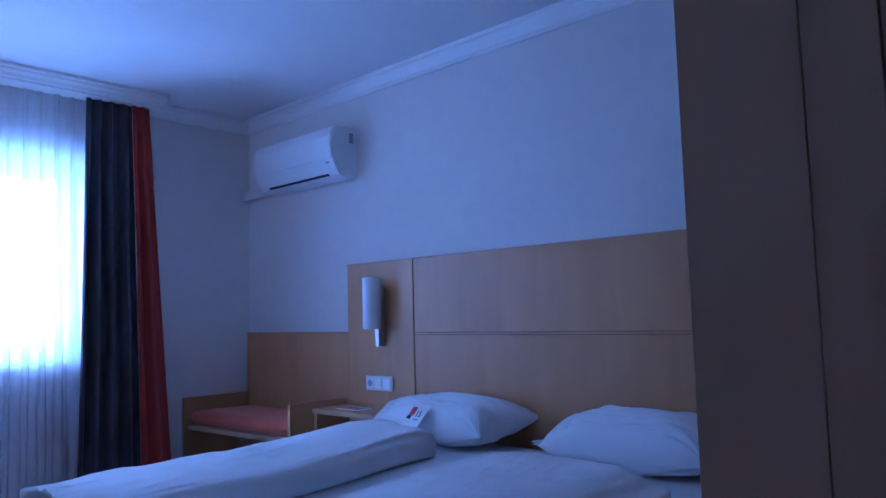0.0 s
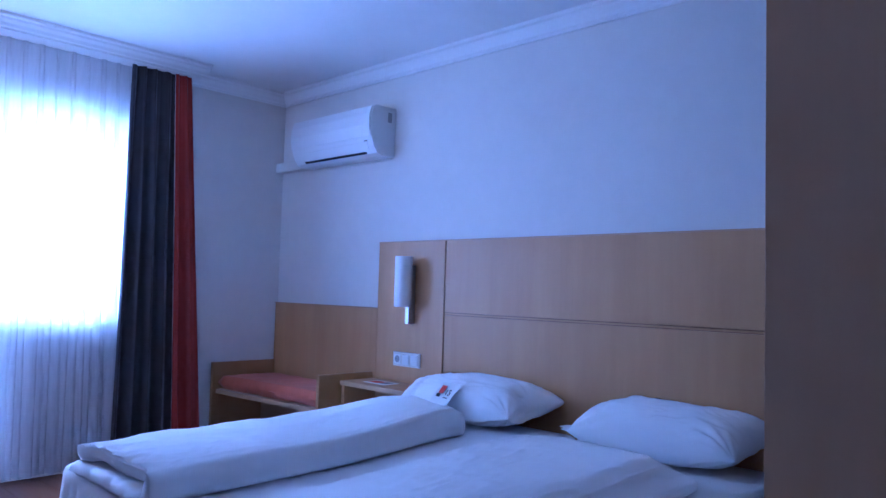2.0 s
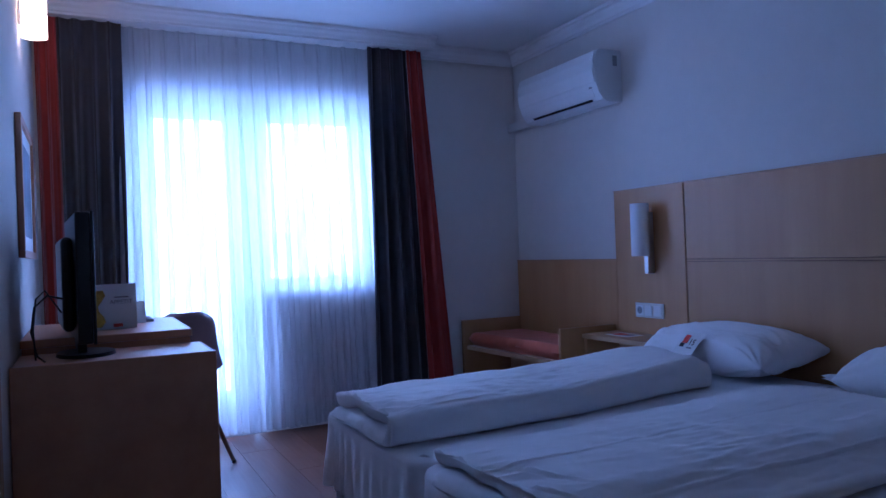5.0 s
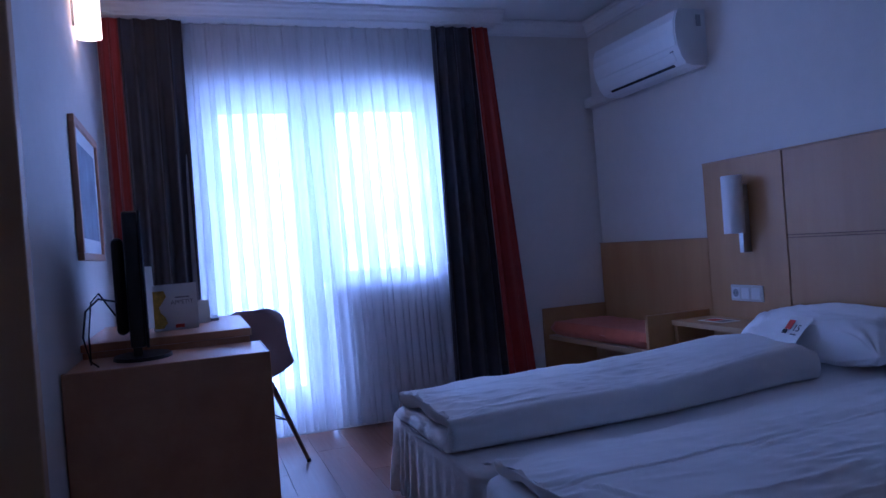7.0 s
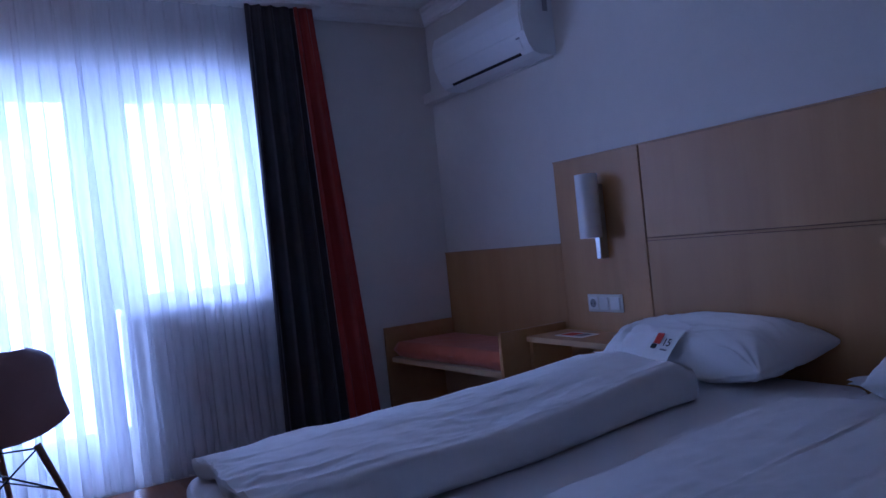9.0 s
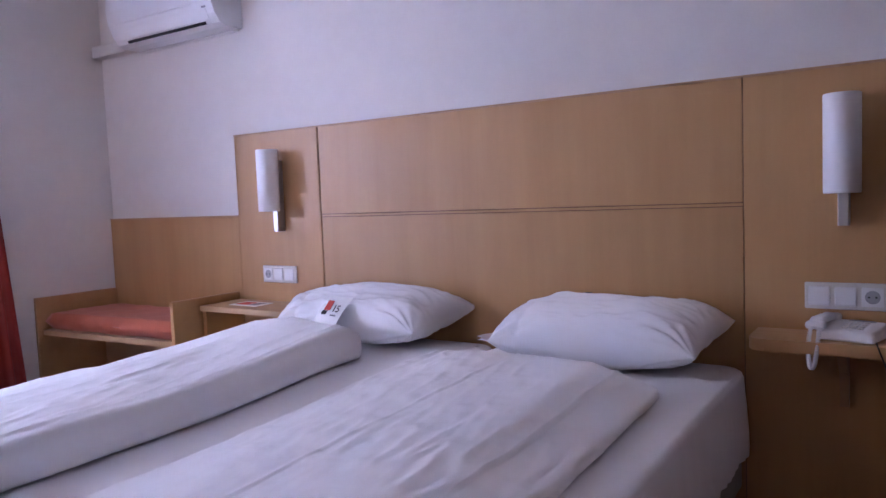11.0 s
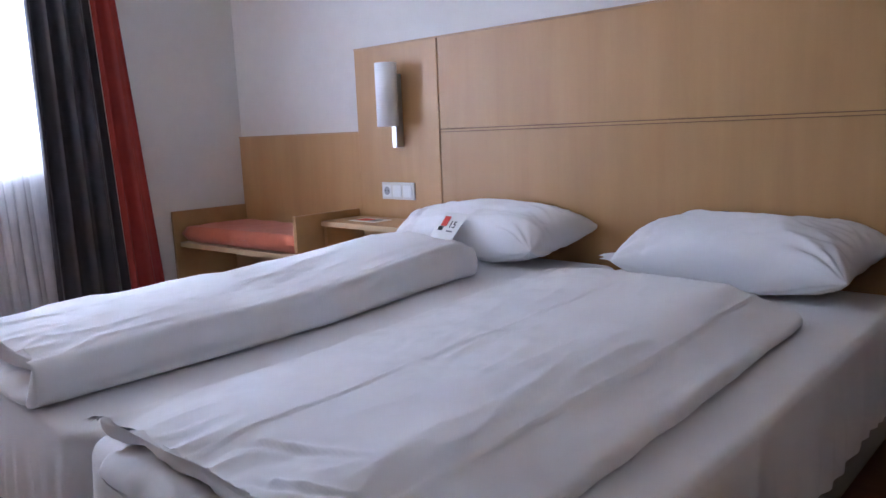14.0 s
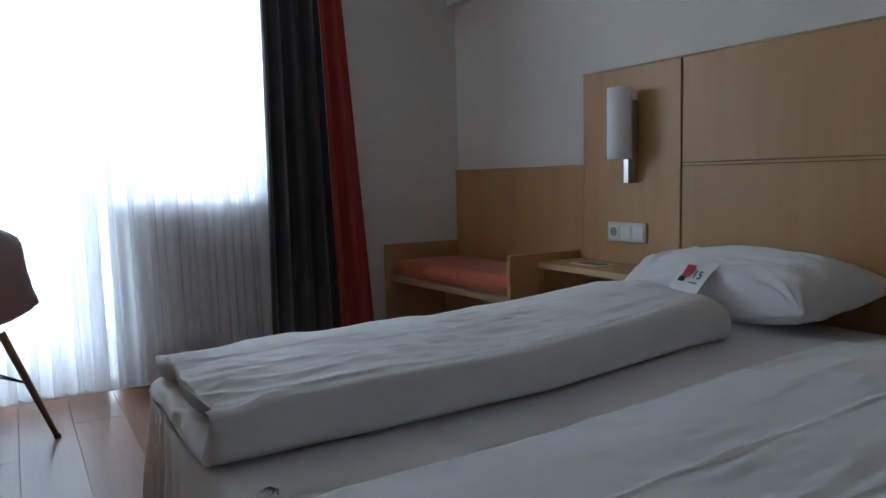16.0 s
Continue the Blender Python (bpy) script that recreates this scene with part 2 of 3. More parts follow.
tagged(part("wall_entrance_back", box(XW, XE + .2, YS - .2, YS, 0, H), M_wall), "off-white painted entrance wall, unseen, set close to bounce light", "wall", kind=S)
tagged(part("ceiling", box(XW - .3, XE + .2, YS - .2, YB + .25, H, H + .2), M_ceil), "smooth white painted ceiling", "ceiling", kind=S)
tagged(part("door_jamb", box(.56, .62, YT - .16, YT + .015, 0, 2.2, .004), M_brown), "brown veneered jamb at the end of the wall", "jamb", kind=S)

floor = tagged(part("floor", box(XW, XE, YS, YB, -.1, -.012), M_gap), "reddish brown laminate plank floor", "floor", kind=S)

CORN = [(0, 0), (0, -.085), (.009, -.085), (.012, -.073), (.022, -.067), (.031, -.049), (.046, -.034), (.052, -.022), (.07, -.016), (.074, 0)]
tagged(part("cornice_bed_wall", prism(CORN, (XW, YB, H - .001), (XE, YB, H - .001), (0, -1, 0)), M_trim), "white stepped plaster cornice", "cornice", kind=S)
tagged(part("cornice_window_wall", prism(CORN, (XW, YB, H - .0015), (XW, -.735, H - .0015), (1, 0, 0)), M_trim), "white stepped plaster cornice", "cornice", kind=S)
PEL = -1.47
tagged(part("curtain_pelmet", box(XW, PEL, YT, -.735, H - .078, H - .001), M_trim), "white boxed curtain pelmet under the ceiling", "pelmet", kind=S)
tagged(part("cornice_pelmet", prism([(o, z * .9) for o, z in CORN], (PEL, YT, H - .002), (PEL, -.70, H - .002), (1, 0, 0)), M_trim), "white stepped plaster cornice", "cornice", kind=S)
tagged(part("baseboard", box(XW + .001, XW + .014, -.60, -.47, 0, .06, .003), M_beech_x), "thin beech skirting board", "baseboard", kind=S)
tagged(part("baseboard_desk_wall", box(-1.4, .56, YT, YT + .013, 0, .06, .003), M_beech_x), "thin beech skirting board", "baseboard", kind=S)

# window and balcony door, one frame each
XF = -1.86


def window_unit(name, y0, y1, z0, z1, stile0, stile1, bottom, label):
    w = thing(name, (XF, (y0 + y1) / 2, z0), label, "window", kind=S)
    a, b, c, d = y0 + stile0, y1 - stile1, z0 + bottom, z1 - .135
    for nm, q in (("frame_bar", (y0, a, z0, z1)), ("frame_bar", (b, y1, z0, z1)), ("frame_rail", (a, b, d, z1)), ("frame_rail", (a, b, z0, c))):
        part(nm, box(XF - .035, XF + .035, *q, .004), M_frame, w)
    for nm, q in (("glazing_bead", (a, a + .014, c, d)), ("glazing_bead", (b - .014, b, c, d)), ("glazing_bead", (a + .014, b - .014, d - .014, d)), ("glazing_bead", (a + .014, b - .014, c, c + .014))):
        part(nm, box(XF + .005, XF + .028, *q, .003), M_frame, w)
    g = part("pane", box(XF - .004, XF + .004, a, b, c, d), M_glass, w)
    g.visible_shadow = False
    part("handle", box(XF + .035, XF + .06, y1 - .045, y1 - .02, z0 + (z1 - z0) * .45, z0 + (z1 - z0) * .45 + .12, .006), M_white, w)
    return w


window_unit("door_1", OPEN_L, OPEN_M - .03, 0.0, LINTEL, .08, .13, .22, "white framed glazed balcony door behind sheer curtain")
window_unit("window_1", OPEN_M - .03, OPEN_R, SILL, LINTEL, .12, .09, .05, "white framed window beside the balcony door")
tagged(part("window_sill", box(XW - .26, XW + .03, OPEN_M, OPEN_R, SILL - .03, SILL, .006), M_white), "white window sill board behind the sheer", "window sill", kind=S)

tagged(part("balcony", box(-3.4, XW - .3, -4.2, 1.0, -.14, -.02), M_concrete), "grey concrete balcony slab", "balcony", kind=S)
M_back = make_backdrop()
tagged(part("backdrop", grid_mesh(2, 2, lambda u, v: Vector((-9, -14 + 24 * u, -5 + 16 * v))), M_back), "bright hazy sky with trees far off", "backdrop", kind=S)

# ---- headboard panelling ----
HB, LOW, SEAM = 1.377, .980, .978
pan = thing("headboard", (.9, 0, 0), "beech veneered wall panelling behind the bed", "headboard")


def board(name, x0, x1, z0, z1, y0=0.0):
    return part(name, box(x0, x1, y0, YB - .001, z0, z1, .002), M_beech, pan)


board("low_panel", -1.655, -.559, .0, LOW)
board("side_panel", -.556, -.003, .0, HB, -.002)
board("bed_panel", .003, 1.824, .0, SEAM - .0115)
board("bed_panel", .003, 1.824, SEAM + .004, HB)
part("joint_strip", box(.003, 1.824, .0015, YB - .001, SEAM - .0085, SEAM + .0005), M_beech_x, pan)
part("joint", box(.003, 1.824, .008, YB - .0015, SEAM - .012, SEAM + .004), M_joint, pan)
board("side_panel", 1.827, 2.40, .0, HB, -.002)
board("side_panel", 2.393, 3.44, .0, HB, -.002)
part("edge_strip", box(-1.656, -.5585, -.004, YB - .0015, LOW, LOW + .006), M_brown, pan)
part("edge_strip", box(-.5575, 3.44, -.004, YB - .0015, HB, HB + .006), M_brown, pan)
part("joint", box(-.003, .003, .007, YB - .002, 0, HB), M_gap, pan)
part("joint", box(1.824, 1.827, .005, YB - .002, 0, HB), M_joint, pan)


# ---- beds ----
def bed_base(name, x0, x1):
    b = thing(name, ((x0 + x1) / 2, -.98, 0), "grey upholstered single bed base under a mattress", "bed base", "twin beds")
    part("base_box", box(x0 + .02, x1 - .02, -1.93, -.03, .05, .24, .015, 3), M_base, b, smooth=False)
    for x in (x0 + .1, x1 - .1):
        for y in (-1.85, -.12):
            part("foot", rod((x, y, 0), (x, y, .06), .025, .03, 16), M_black, b)
    return b


def fitted_mattress(name, x0, x1, seed):
    """A mattress under a fitted sheet that hangs in small folds."""
    y0, y1, top, low, r = -1.965, -.012, .452, .165, .05
    hw, hl, cx, cy = (x1 - x0) / 2, (y1 - y0) / 2, (x0 + x1) / 2, (y0 + y1) / 2
    bm = bmesh.new()
    rc = .085
    # rounded rectangle
    per = [((hw - rc) * sx, (hl - rc) * sy, a) for sx, sy, a in ((1, 1, 0), (-1, 1, 90), (-1, -1, 180), (1, -1, 270))]
    pts = []
    for px, py, a in per:
        for k in range(7):
            g = radians(a + 15 * k)
            pts.append(Vector((px + rc * math.cos(g), py + rc * math.sin(g), 0)))
    dens = []
    for p, q in zip(pts, pts[1:] + pts[:1]):
        m = max(1, int((q - p).length / .009))
        for k in range(m):
            c = p.lerp(q, k / m)
            dens.append((c, (q - p).normalized()))
    rings = []
    s = 0
    prof = [(-.07, 0), (-.04, 0), (-.018, -.002), (-.007, -.008), (-.001, -.022), (0, -.05), (.002, -.10), (.004, -.15), (.006, -.2), (.006, -.25), (.004, -.285)]
    for o, dz in prof:
        ring = []
        for i, (c, d) in enumerate(dens):
            nrm = Vector((d.y, -d.x, 0))
            s = i * .009
            corner = max(0, 1 - min(abs(abs(c.x) - hw), .3) / .3) * max(0, 1 - min(abs(abs(c.y) - hl), .3) / .3)
            drop = max(0, -dz - .03) / .25
            w = ((.0085 if c.y < -hl + .06 else .0035) + .005 * corner) * drop * (math.sin(s * 70 + 9 * fbm(s * 1.5, seed)) * (.3 + ease(.5 + 1.6 * fbm(s * 1.9, seed + 3))) + .8 * fbm(s * 9, seed + 5, dz * 2) + 1.3 * (ridged(s * 5 + dz * .8, seed + 15, dz * .5, 2) - .3))
            lift = max(0, (-dz - .2) / .085) * (.035 * fbm(s * .8, seed + 9, 0, 2) + .01)
            ring.append(bm.verts.new(Vector((cx, cy, top + dz + lift)) + c + nrm * (o + w)))
        rings.append(ring)
    n = len(dens)
    for a, b in zip(rings, rings[1:]):
        for i in range(n):
            bm.faces.new((a[i], b[i], b[(i + 1) % n], a[(i + 1) % n]))
    bm.faces.new(rings[0])
    bmesh.ops.recalc_face_normals(bm, faces=bm.faces)
    t = thing(name, (cx, cy, .24), "single mattress in a white fitted cotton sheet", "mattress", "twin beds")
    part("fitted_sheet", bm, M_sheet, t, smooth=True)
    part("core", box(x0 + .02, x1 - .02, y0 + .03, y1 - .02, .241, .435, .03, 3), M_base, t)
    return t


bed_base("bed_base", 0.0, .919)
bed_base("bed_base", .921, 1.84)
fitted_mattress("mattress", 0.0, .923, 1.0)
fitted_mattress("mattress", .917, 1.84, 7.0)


def folded_duvet(y0, y1, xl, xr, zb, zt, t_up, t_low, seed, creases=(), darts=(), wr=.004, ends=(0.0, 0.0), ny=210):
    """A duvet folded once lengthwise: an upper and a lower layer joined by a spine at xr. xl, xr, t_up and t_low are functions of
    v from head to foot, zt of (u, v) is the upper surface; ends: how far the lower layer stands out past the upper, at its left and its foot."""
    NS, NR = 120, 26                         # across a layer, round the spine
    bm = bmesh.new()
    rings = []
    for j in range(ny):
        v = .5 - .5 * math.cos(math.pi * j / (ny - 1))
        e = min(v / .05, (1 - v) / .022, 1.0)
        puff = .16 + .84 * max(0.0, 1 - (1 - e) ** 2.4) ** .5
        a, b = xl(v), xr(v)
        tu, tl = t_up(v) * puff, t_low(v) * puff
        H_ = zt(1.0, v) - zb
        headdrop = (1 - ease(v / .06)) * .035
        rows_ = []
        # outer skin, from the upper layer's left edge over the spine to the lower layer's left edge
        for i in range(NS):
            u = i / (NS - 1)
            edge = min(1.0, u / .035)
            x = a + (b - .035 - a) * u
            y = y0 + (y1 - y0) * v
            z = zt(u, v) - tu * .5 * (1 - (1 - (1 - edge) ** 2.2) ** .5) - headdrop
            w = wr * (1.1 * fbm(x * 4 + seed, y * 1.6, seed, 3) + 1.0 * (ridged(x * 10 + 1.5 * y + seed, y * 2.6 - 2 * x, seed + 3) - .35) * (.4 + ease(.5 + 1.5 * fbm(x * 2, y * 2, seed + 7, 2))) + .35 * fbm(x * 16, y * 11, seed, 2))
            foot = ease((v - .86) / .14)
            w += wr * 2.2 * foot * (ridged(x * 9, y * 3, seed + 12) - .4)
            for cu, depth, wid in creases:
                c_ = cu(v) + .006 * fbm(y * 2.2, seed, 2, 2)
                d_ = x - c_
                w += depth * (math.exp(-(d_ / wid) ** 2) - .18 * math.exp(-((d_ - 2.4 * wid) / (1.8 * wid)) ** 2)) * (.75 + .5 * fbm(y * 3, cu(0) * 9, 0, 2))
            for (px, py), (qx, qy), hgt in darts:
                L2 = (qx - px) ** 2 + (qy - py) ** 2
                k = max(0.0, min(1.0, ((x - px) * (qx - px) + (y - py) * (qy - py)) / L2))
                dd = ((x - px) * (qy - py) - (y - py) * (qx - px)) / L2 ** .5
                far = math.hypot(x - px - k * (qx - px), y - py - k * (qy - py))
                if far < .05:
                    w += hgt * (1 - k) ** .6 * (math.exp(-(far / .007) ** 2) - .8 * math.exp(-((dd - .013) / .01) ** 2) * math.exp(-(max(0.0, far - .02) / .01) ** 2))
            rows_.append((x, z + w * (.25 + .75 * edge), 0))
        for i in range(1, NR):
            q = i / NR
            ang = math.pi * q
            # a spine that is upright, tight at the ridge and rounder below
            sx = math.sin(ang) ** .75
            zz = zt(1.0, v) - headdrop - (H_ - headdrop) * (.5 - .5 * math.copysign(abs(math.cos(ang)) ** .8, math.cos(ang)))
            bow = .010 * fbm(y * 1.3, zz * 5, seed + 5, 3) + .004 * fbm(y * 7, zz * 10, seed + 2, 2)
            rows_.append((b - .035 + (.035 + bow) * sx * (.6 + .4 * puff), zz, 1))
        for i in range(NS // 3):
            u = 1 - i / (NS // 3 - 1)
            rows_.append((a - ends[0] + (b - .035 - a + ends[0]) * u, zb + .001, 2))
        # inner skin, back along the lower layer, round the inside of the spine and out along the upper one
        for i in range(NS // 2):
            u = i / (NS // 2 - 1)
            x = a - ends[0] + (b - .045 - a + ends[0]) * u
            edge = min(1.0, u / .05)
            y = y0 + (y1 - y0) * v
            z = zb + tl * (.25 + .75 * (1 - (1 - edge) ** 2) ** .5) + .006 * fbm(x * 9, y * 6, seed + 31, 3)
            rows_.append((x, z, 2))
        for i in range(NS // 2):
            u = 1 - i / (NS // 2 - 1)
            x = a + (b - .045 - a) * u
            z = zt(u, v) - headdrop - tu + .006 * fbm(x * 8, (y0 + (y1 - y0) * v) * 5, seed + 37, 3)
            rows_.append((x, max(z, zb + tl + .004), 0))
        ring = []
        for x, z, layer in rows_:
            y = y0 + (y1 - y0) * v
            tip = ease((v - .8) / .2)
            y -= tip * (ends[1] if layer == 2 else ends[1] * .5 if layer == 1 else 0)
            y += tip * .018 * fbm(x * 7, layer * 3.0, seed + 4, 3) + (1 - ease(v / .15)) * (.02 * fbm(x * 4, seed, 1, 2) - .06 * ease((.4 - (x - a) / (b - a)) / .4))
            ring.append(bm.verts.new((x + .004 * fbm(y * 6, z * 6, seed + 2, 2), y, z)))
        rings.append(ring)
    n_ = len(rings[0])
    low0, low1 = NS + NR - 1, NS + NR - 1 + NS // 3 + NS // 2
    out = []
    for lower in (False, True):
        me = bmesh.new()
        keep = [k for k in range(n_) if (low0 <= k < low1 - 1) == lower]
        made = {}

        def at(r, k):
            if (r, k) not in made:
                made[r, k] = me.verts.new(rings[r][k].co)
            return made[r, k]
        for r in range(ny - 1):
            for k in keep:
                k2 = (k + 1) % n_
                me.faces.new((at(r, k), at(r, k2), at(r + 1, k2), at(r + 1, k)))
        for r in (0, ny - 1):
            cap = [at(r, k) for k in sorted({k for q in keep for k in (q, (q + 1) % n_)})]
            me.faces.new(cap if r else cap[::-1])
        bmesh.ops.recalc_face_normals(me, faces=me.faces)
        out.append(me)
    bm.free()
    return out


MT = .455
d1 = thing("duvet", (.45, -1.25, MT), "thick white cotton duvet folded lengthwise on the bed", "duvet", "folded duvets")
upper, lower = folded_duvet(
    -.465, -1.955, lambda v: .17 + .01 * v, lambda v: .60 + .10 * ease(v * 1.6) + .04 * v, MT + .002,
    lambda u, v: .588 - .036 * v + .016 * math.sin(math.pi * min(1.0, u * 1.15)) * (1 - .6 * v) - .012 * v * ease((.3 - u) / .3) + .006 * math.sin(v * 8 + 1),
    lambda v: .066 - .014 * v, lambda v: .036, 2.0,
    ((lambda v: .55 + .10 * ease(v * 1.6) + .035 * v, .0032, .006), (lambda v: .33 + .06 * v, .0035, .007)), (), .0052, (.03, .022))
part("upper_fold", upper, M_sheet, d1, smooth=True)
part("lower_fold", lower, M_sheet, d1, smooth=True)
d2 = thing("duvet", (1.35, -1.2, MT), "flat white cotton duvet folded lengthwise with pressed creases", "duvet", "folded duvets")
upper, lower = folded_duvet(
    -.43, -1.975, lambda v: .945 + .14 * v, lambda v: 1.71 + .06 * v - .07 * (1 - ease(v / .08)), MT + .002,
    lambda u, v: .542 - .050 * ease((u - .74) / .30) - .008 * ease((.25 - u) / .25) + .004 * math.sin(v * 7 + u * 3),
    lambda v: .045, lambda v: .026 + .016 * ease((v - .8) / .2), 11.0,
    ((lambda v: 1.262 + .10 * v ** 2, .0044, .0038), (lambda v: 1.578 + .075 * v, .0060, .0042)),
    (((1.40, -1.885), (1.56, -1.80), .0055), ((1.52, -1.935), (1.70, -1.86), .0055)), .0042, (-.03, .03))
part("upper_fold", upper, M_sheet, d2, smooth=True)
part("lower_fold", lower, M_sheet, d2, smooth=True)


def pillow(name, m, w, d, h, seed, label, front=.88, hem=.05):
    """A pillow in an open-ended case: pointed corners, a flat hem at one end, creases that run in from the corners."""
    t = new(name)
    t.empty_display_size = .05
    t.matrix_basis = m
    tagged(t, label, "pillow", "bed pillows")

    def side(sgn):
        def fn(u, v):
            x, y = math.sin((u - .5) * math.pi), math.sin((v - .5) * math.pi)
            xb = min(1.0, max(-1.0, (x - hem) / (1 - hem)))     # the stuffed body ends before the hem
            k = max(0.0, (1 - abs(xb) ** 3.2) * (1 - abs(y) ** 3.0)) ** (.52 if sgn > 0 else .44)
            pull = 1 - .09 * (1 - abs(x) ** 2) * abs(y) ** 3
            pullx = 1 - .085 * (1 - abs(y) ** 1.6) * abs(x) ** 4
            taper = (front + (1 - front) * ease(v * 1.2)) * w / 2
            near = abs(x) ** 2 * abs(y) ** 2
            ray = math.atan2(1.02 - abs(y), 1.02 - abs(x))
            crease = .016 * near * math.sin(ray * 15 + seed + 2 * (x > 0) + (y > 0)) * min(1.0, 2 * k)
            soft = .017 * fbm(x * 1.7 + seed, y * 1.5, sgn + seed, 2) + .006 * (ridged(x * 3.5 + y, y * 3 + seed, seed, 2) - .4)
            pinch = -.010 * math.exp(-((x + .52 - .1 * y) / .035) ** 2) * ease((.35 - y) / .5)
            lip = (.010 * math.sin(y * 5 + seed) + .006 * sgn) * ease((-x - .86) / .14)
            edge = .006 * math.sin(11 * x + seed) * abs(y) ** 6
            return Vector((x * taper * pullx, y * d / 2 * pull, sgn * h / 2 * k * (1 if sgn > 0 else .82) + (crease + soft + pinch) * k ** .4 + lip + edge))
        return fn
    bm = grid_mesh(110, 80, side(1))
    lo = grid_mesh(110, 80, side(-1))
    me = bpy.data.meshes.new("tmp")
    lo.to_mesh(me)
    lo.free()
    bm.from_mesh(me)
    bpy.data.meshes.remove(me)
    bmesh.ops.remove_doubles(bm, verts=bm.verts, dist=.0004)
    bmesh.ops.recalc_face_normals(bm, faces=bm.faces)
    ob = part("pillow_case", bm, M_pillow, None, smooth=True)
    ob.parent = t
    return t


pillow("pillow", pose(.365, -.185, .568, 9, 0, 3), .90, .345, .222, 1.0, "plump white cotton pillow with a card on it", .80)
pillow("pillow", pose(1.395, -.19, .568, 9, -1, 0), .81, .355, .222, 6.0, "plump white cotton pillow leaning on the headboard", .90)

card = new("welcome_card")
card.matrix_basis = pose(.355, -.368, .565, 50, 0, -10) @ Matrix.Scale(1.3, 4)
tagged(card, "white paper card with a red and black mark", "card")


def on_card(ob):
    ob.parent = card
    return ob


on_card(part("sheet", grid_mesh(5, 9, lambda u, v: Vector((-.055 + .11 * u, -.085 + .17 * v, .003 + .012 * math.sin(v * 3)))), M_paper))
on_card(part("red_mark", box(-.032, -.004, .03, .064, .0155, .017, .0005), M_red))
on_card(part("black_mark", box(-.036, -.014, .014, .029, .0155, .017, .0005), M_ink))
on_card(part("text_bar", box(.008, .034, .012, .016, .0155, .017), M_greyink))
tx = text_mesh("15", .034, "number", M_ink, card, pose(.022, .026, .0165))
tx.matrix_parent_inverse = Matrix()
on_card(part("black_mark", box(-.012, .01, -.072, -.064, .0055, .007), M_ink))
tagged(part("pillow_tag", box(1.312, 1.338, -.088, -.080, .655, .682, .002), M_ink), "small black tag behind the pillow", "tag")
tagged(part("pillow_tag", box(.360, .380, -.088, -.080, .662, .684, .002), M_joint), "small brown tag behind the pillow", "tag")

# ---- bench and bedside units ----
bench = thing("bench", (-1.12, -.24, 0), "beech veneered low bench with orange seat cushion", "bench")
part("side_panel", box(-1.656, -1.632, -.475, -.004, 0, .585, .003), M_beech_x, bench)
part("side_panel", box(-.602, -.578, -.40, -.004, 0, .602, .003), M_beech_x, bench)
part("seat_board", grid_mesh(2, 2, lambda u, v: Vector((-1.632 + 1.03 * u, -.445 + .07 * u + (.44 - .07 * u) * v, .412))), M_edge, bench)
bmx = bmesh.new()
vs = [bmx.verts.new(c) for z in (.384, .41) for c in ((-1.631, -.447, z), (-.603, -.385, z), (-.603, -.005, z), (-1.631, -.005, z))]
for f in ((3, 2, 1, 0), (4, 5, 6, 7), (0, 1, 5, 4), (1, 2, 6, 5), (2, 3, 7, 6), (3, 0, 4, 7)):
    bmx.faces.new([vs[i] for i in f])
part("seat_front", bmx, M_edge, bench)
part("kick_panel", box(-1.631, -.603, -.10, -.08, 0, .383), M_brown, bench)


def cushion_fn(sgn):
    def fn(u, v):
        x, y = 2 * u - 1, 2 * v - 1
        k = max(0.0, (1 - abs(x) ** 36) * (1 - abs(y) ** 22)) ** .4
        y0 = -.438 + .06 * u
        return Vector((-1.625 + 1.015 * u, y0 + (-.02 - y0) * v, .458 + sgn * .044 * k + .004 * fbm(x * 4, y * 3, sgn)))
    return fn


bmc = grid_mesh(40, 20, cushion_fn(1))
lo = grid_mesh(40, 20, cushion_fn(-1))
tmpm = bpy.data.meshes.new("tmp")
lo.to_mesh(tmpm)
lo.free()
bmc.from_mesh(tmpm)
bpy.data.meshes.remove(tmpm)
bmesh.ops.remove_doubles(bmc, verts=bmc.verts, dist=.002)
bmesh.ops.recalc_face_normals(bmc, faces=bmc.faces)
tagged(part("seat_cushion", bmc, M_orange, smooth=True), "flat orange upholstered cushion on the bench", "cushion")

ns = thing("nightstand", (-.29, -.12, 0), "open beech veneered bedside cabinet beside the bed", "nightstand")
part("top", box(-.574, -.008, -.25, -.004, .540, .566, .004), M_beech_x, ns)
part("front_edge", box(-.574, -.008, -.2535, -.2505, .541, .565), M_edge, ns)
part("side_panel", box(-.574, -.550, -.24, -.004, .02, .539, .002), M_beech, ns)
part("side_panel", box(-.032, -.008, -.24, -.004, .02, .539, .002), M_beech, ns)
part("shelf", box(-.549, -.033, -.235, -.004, .30, .32), M_beech_x, ns)
part("plinth", box(-.549, -.033, -.2, -.004, 0, .06), M_brown, ns)
leaf = thing("leaflet", (-.36, -.12, .567), "folded printed leaflet lying on the bedside cabinet", "leaflet")
part("paper", box(-.44, -.26, -.19, -.08, .567, .5695), M_paper, leaf)
part("print_block", box(-.42, -.34, -.17, -.10, .5697, .5702), M_red, leaf)
part("print_block", box(-.33, -.28, -.17, -.10, .5697, .5702), M_greyink, leaf)

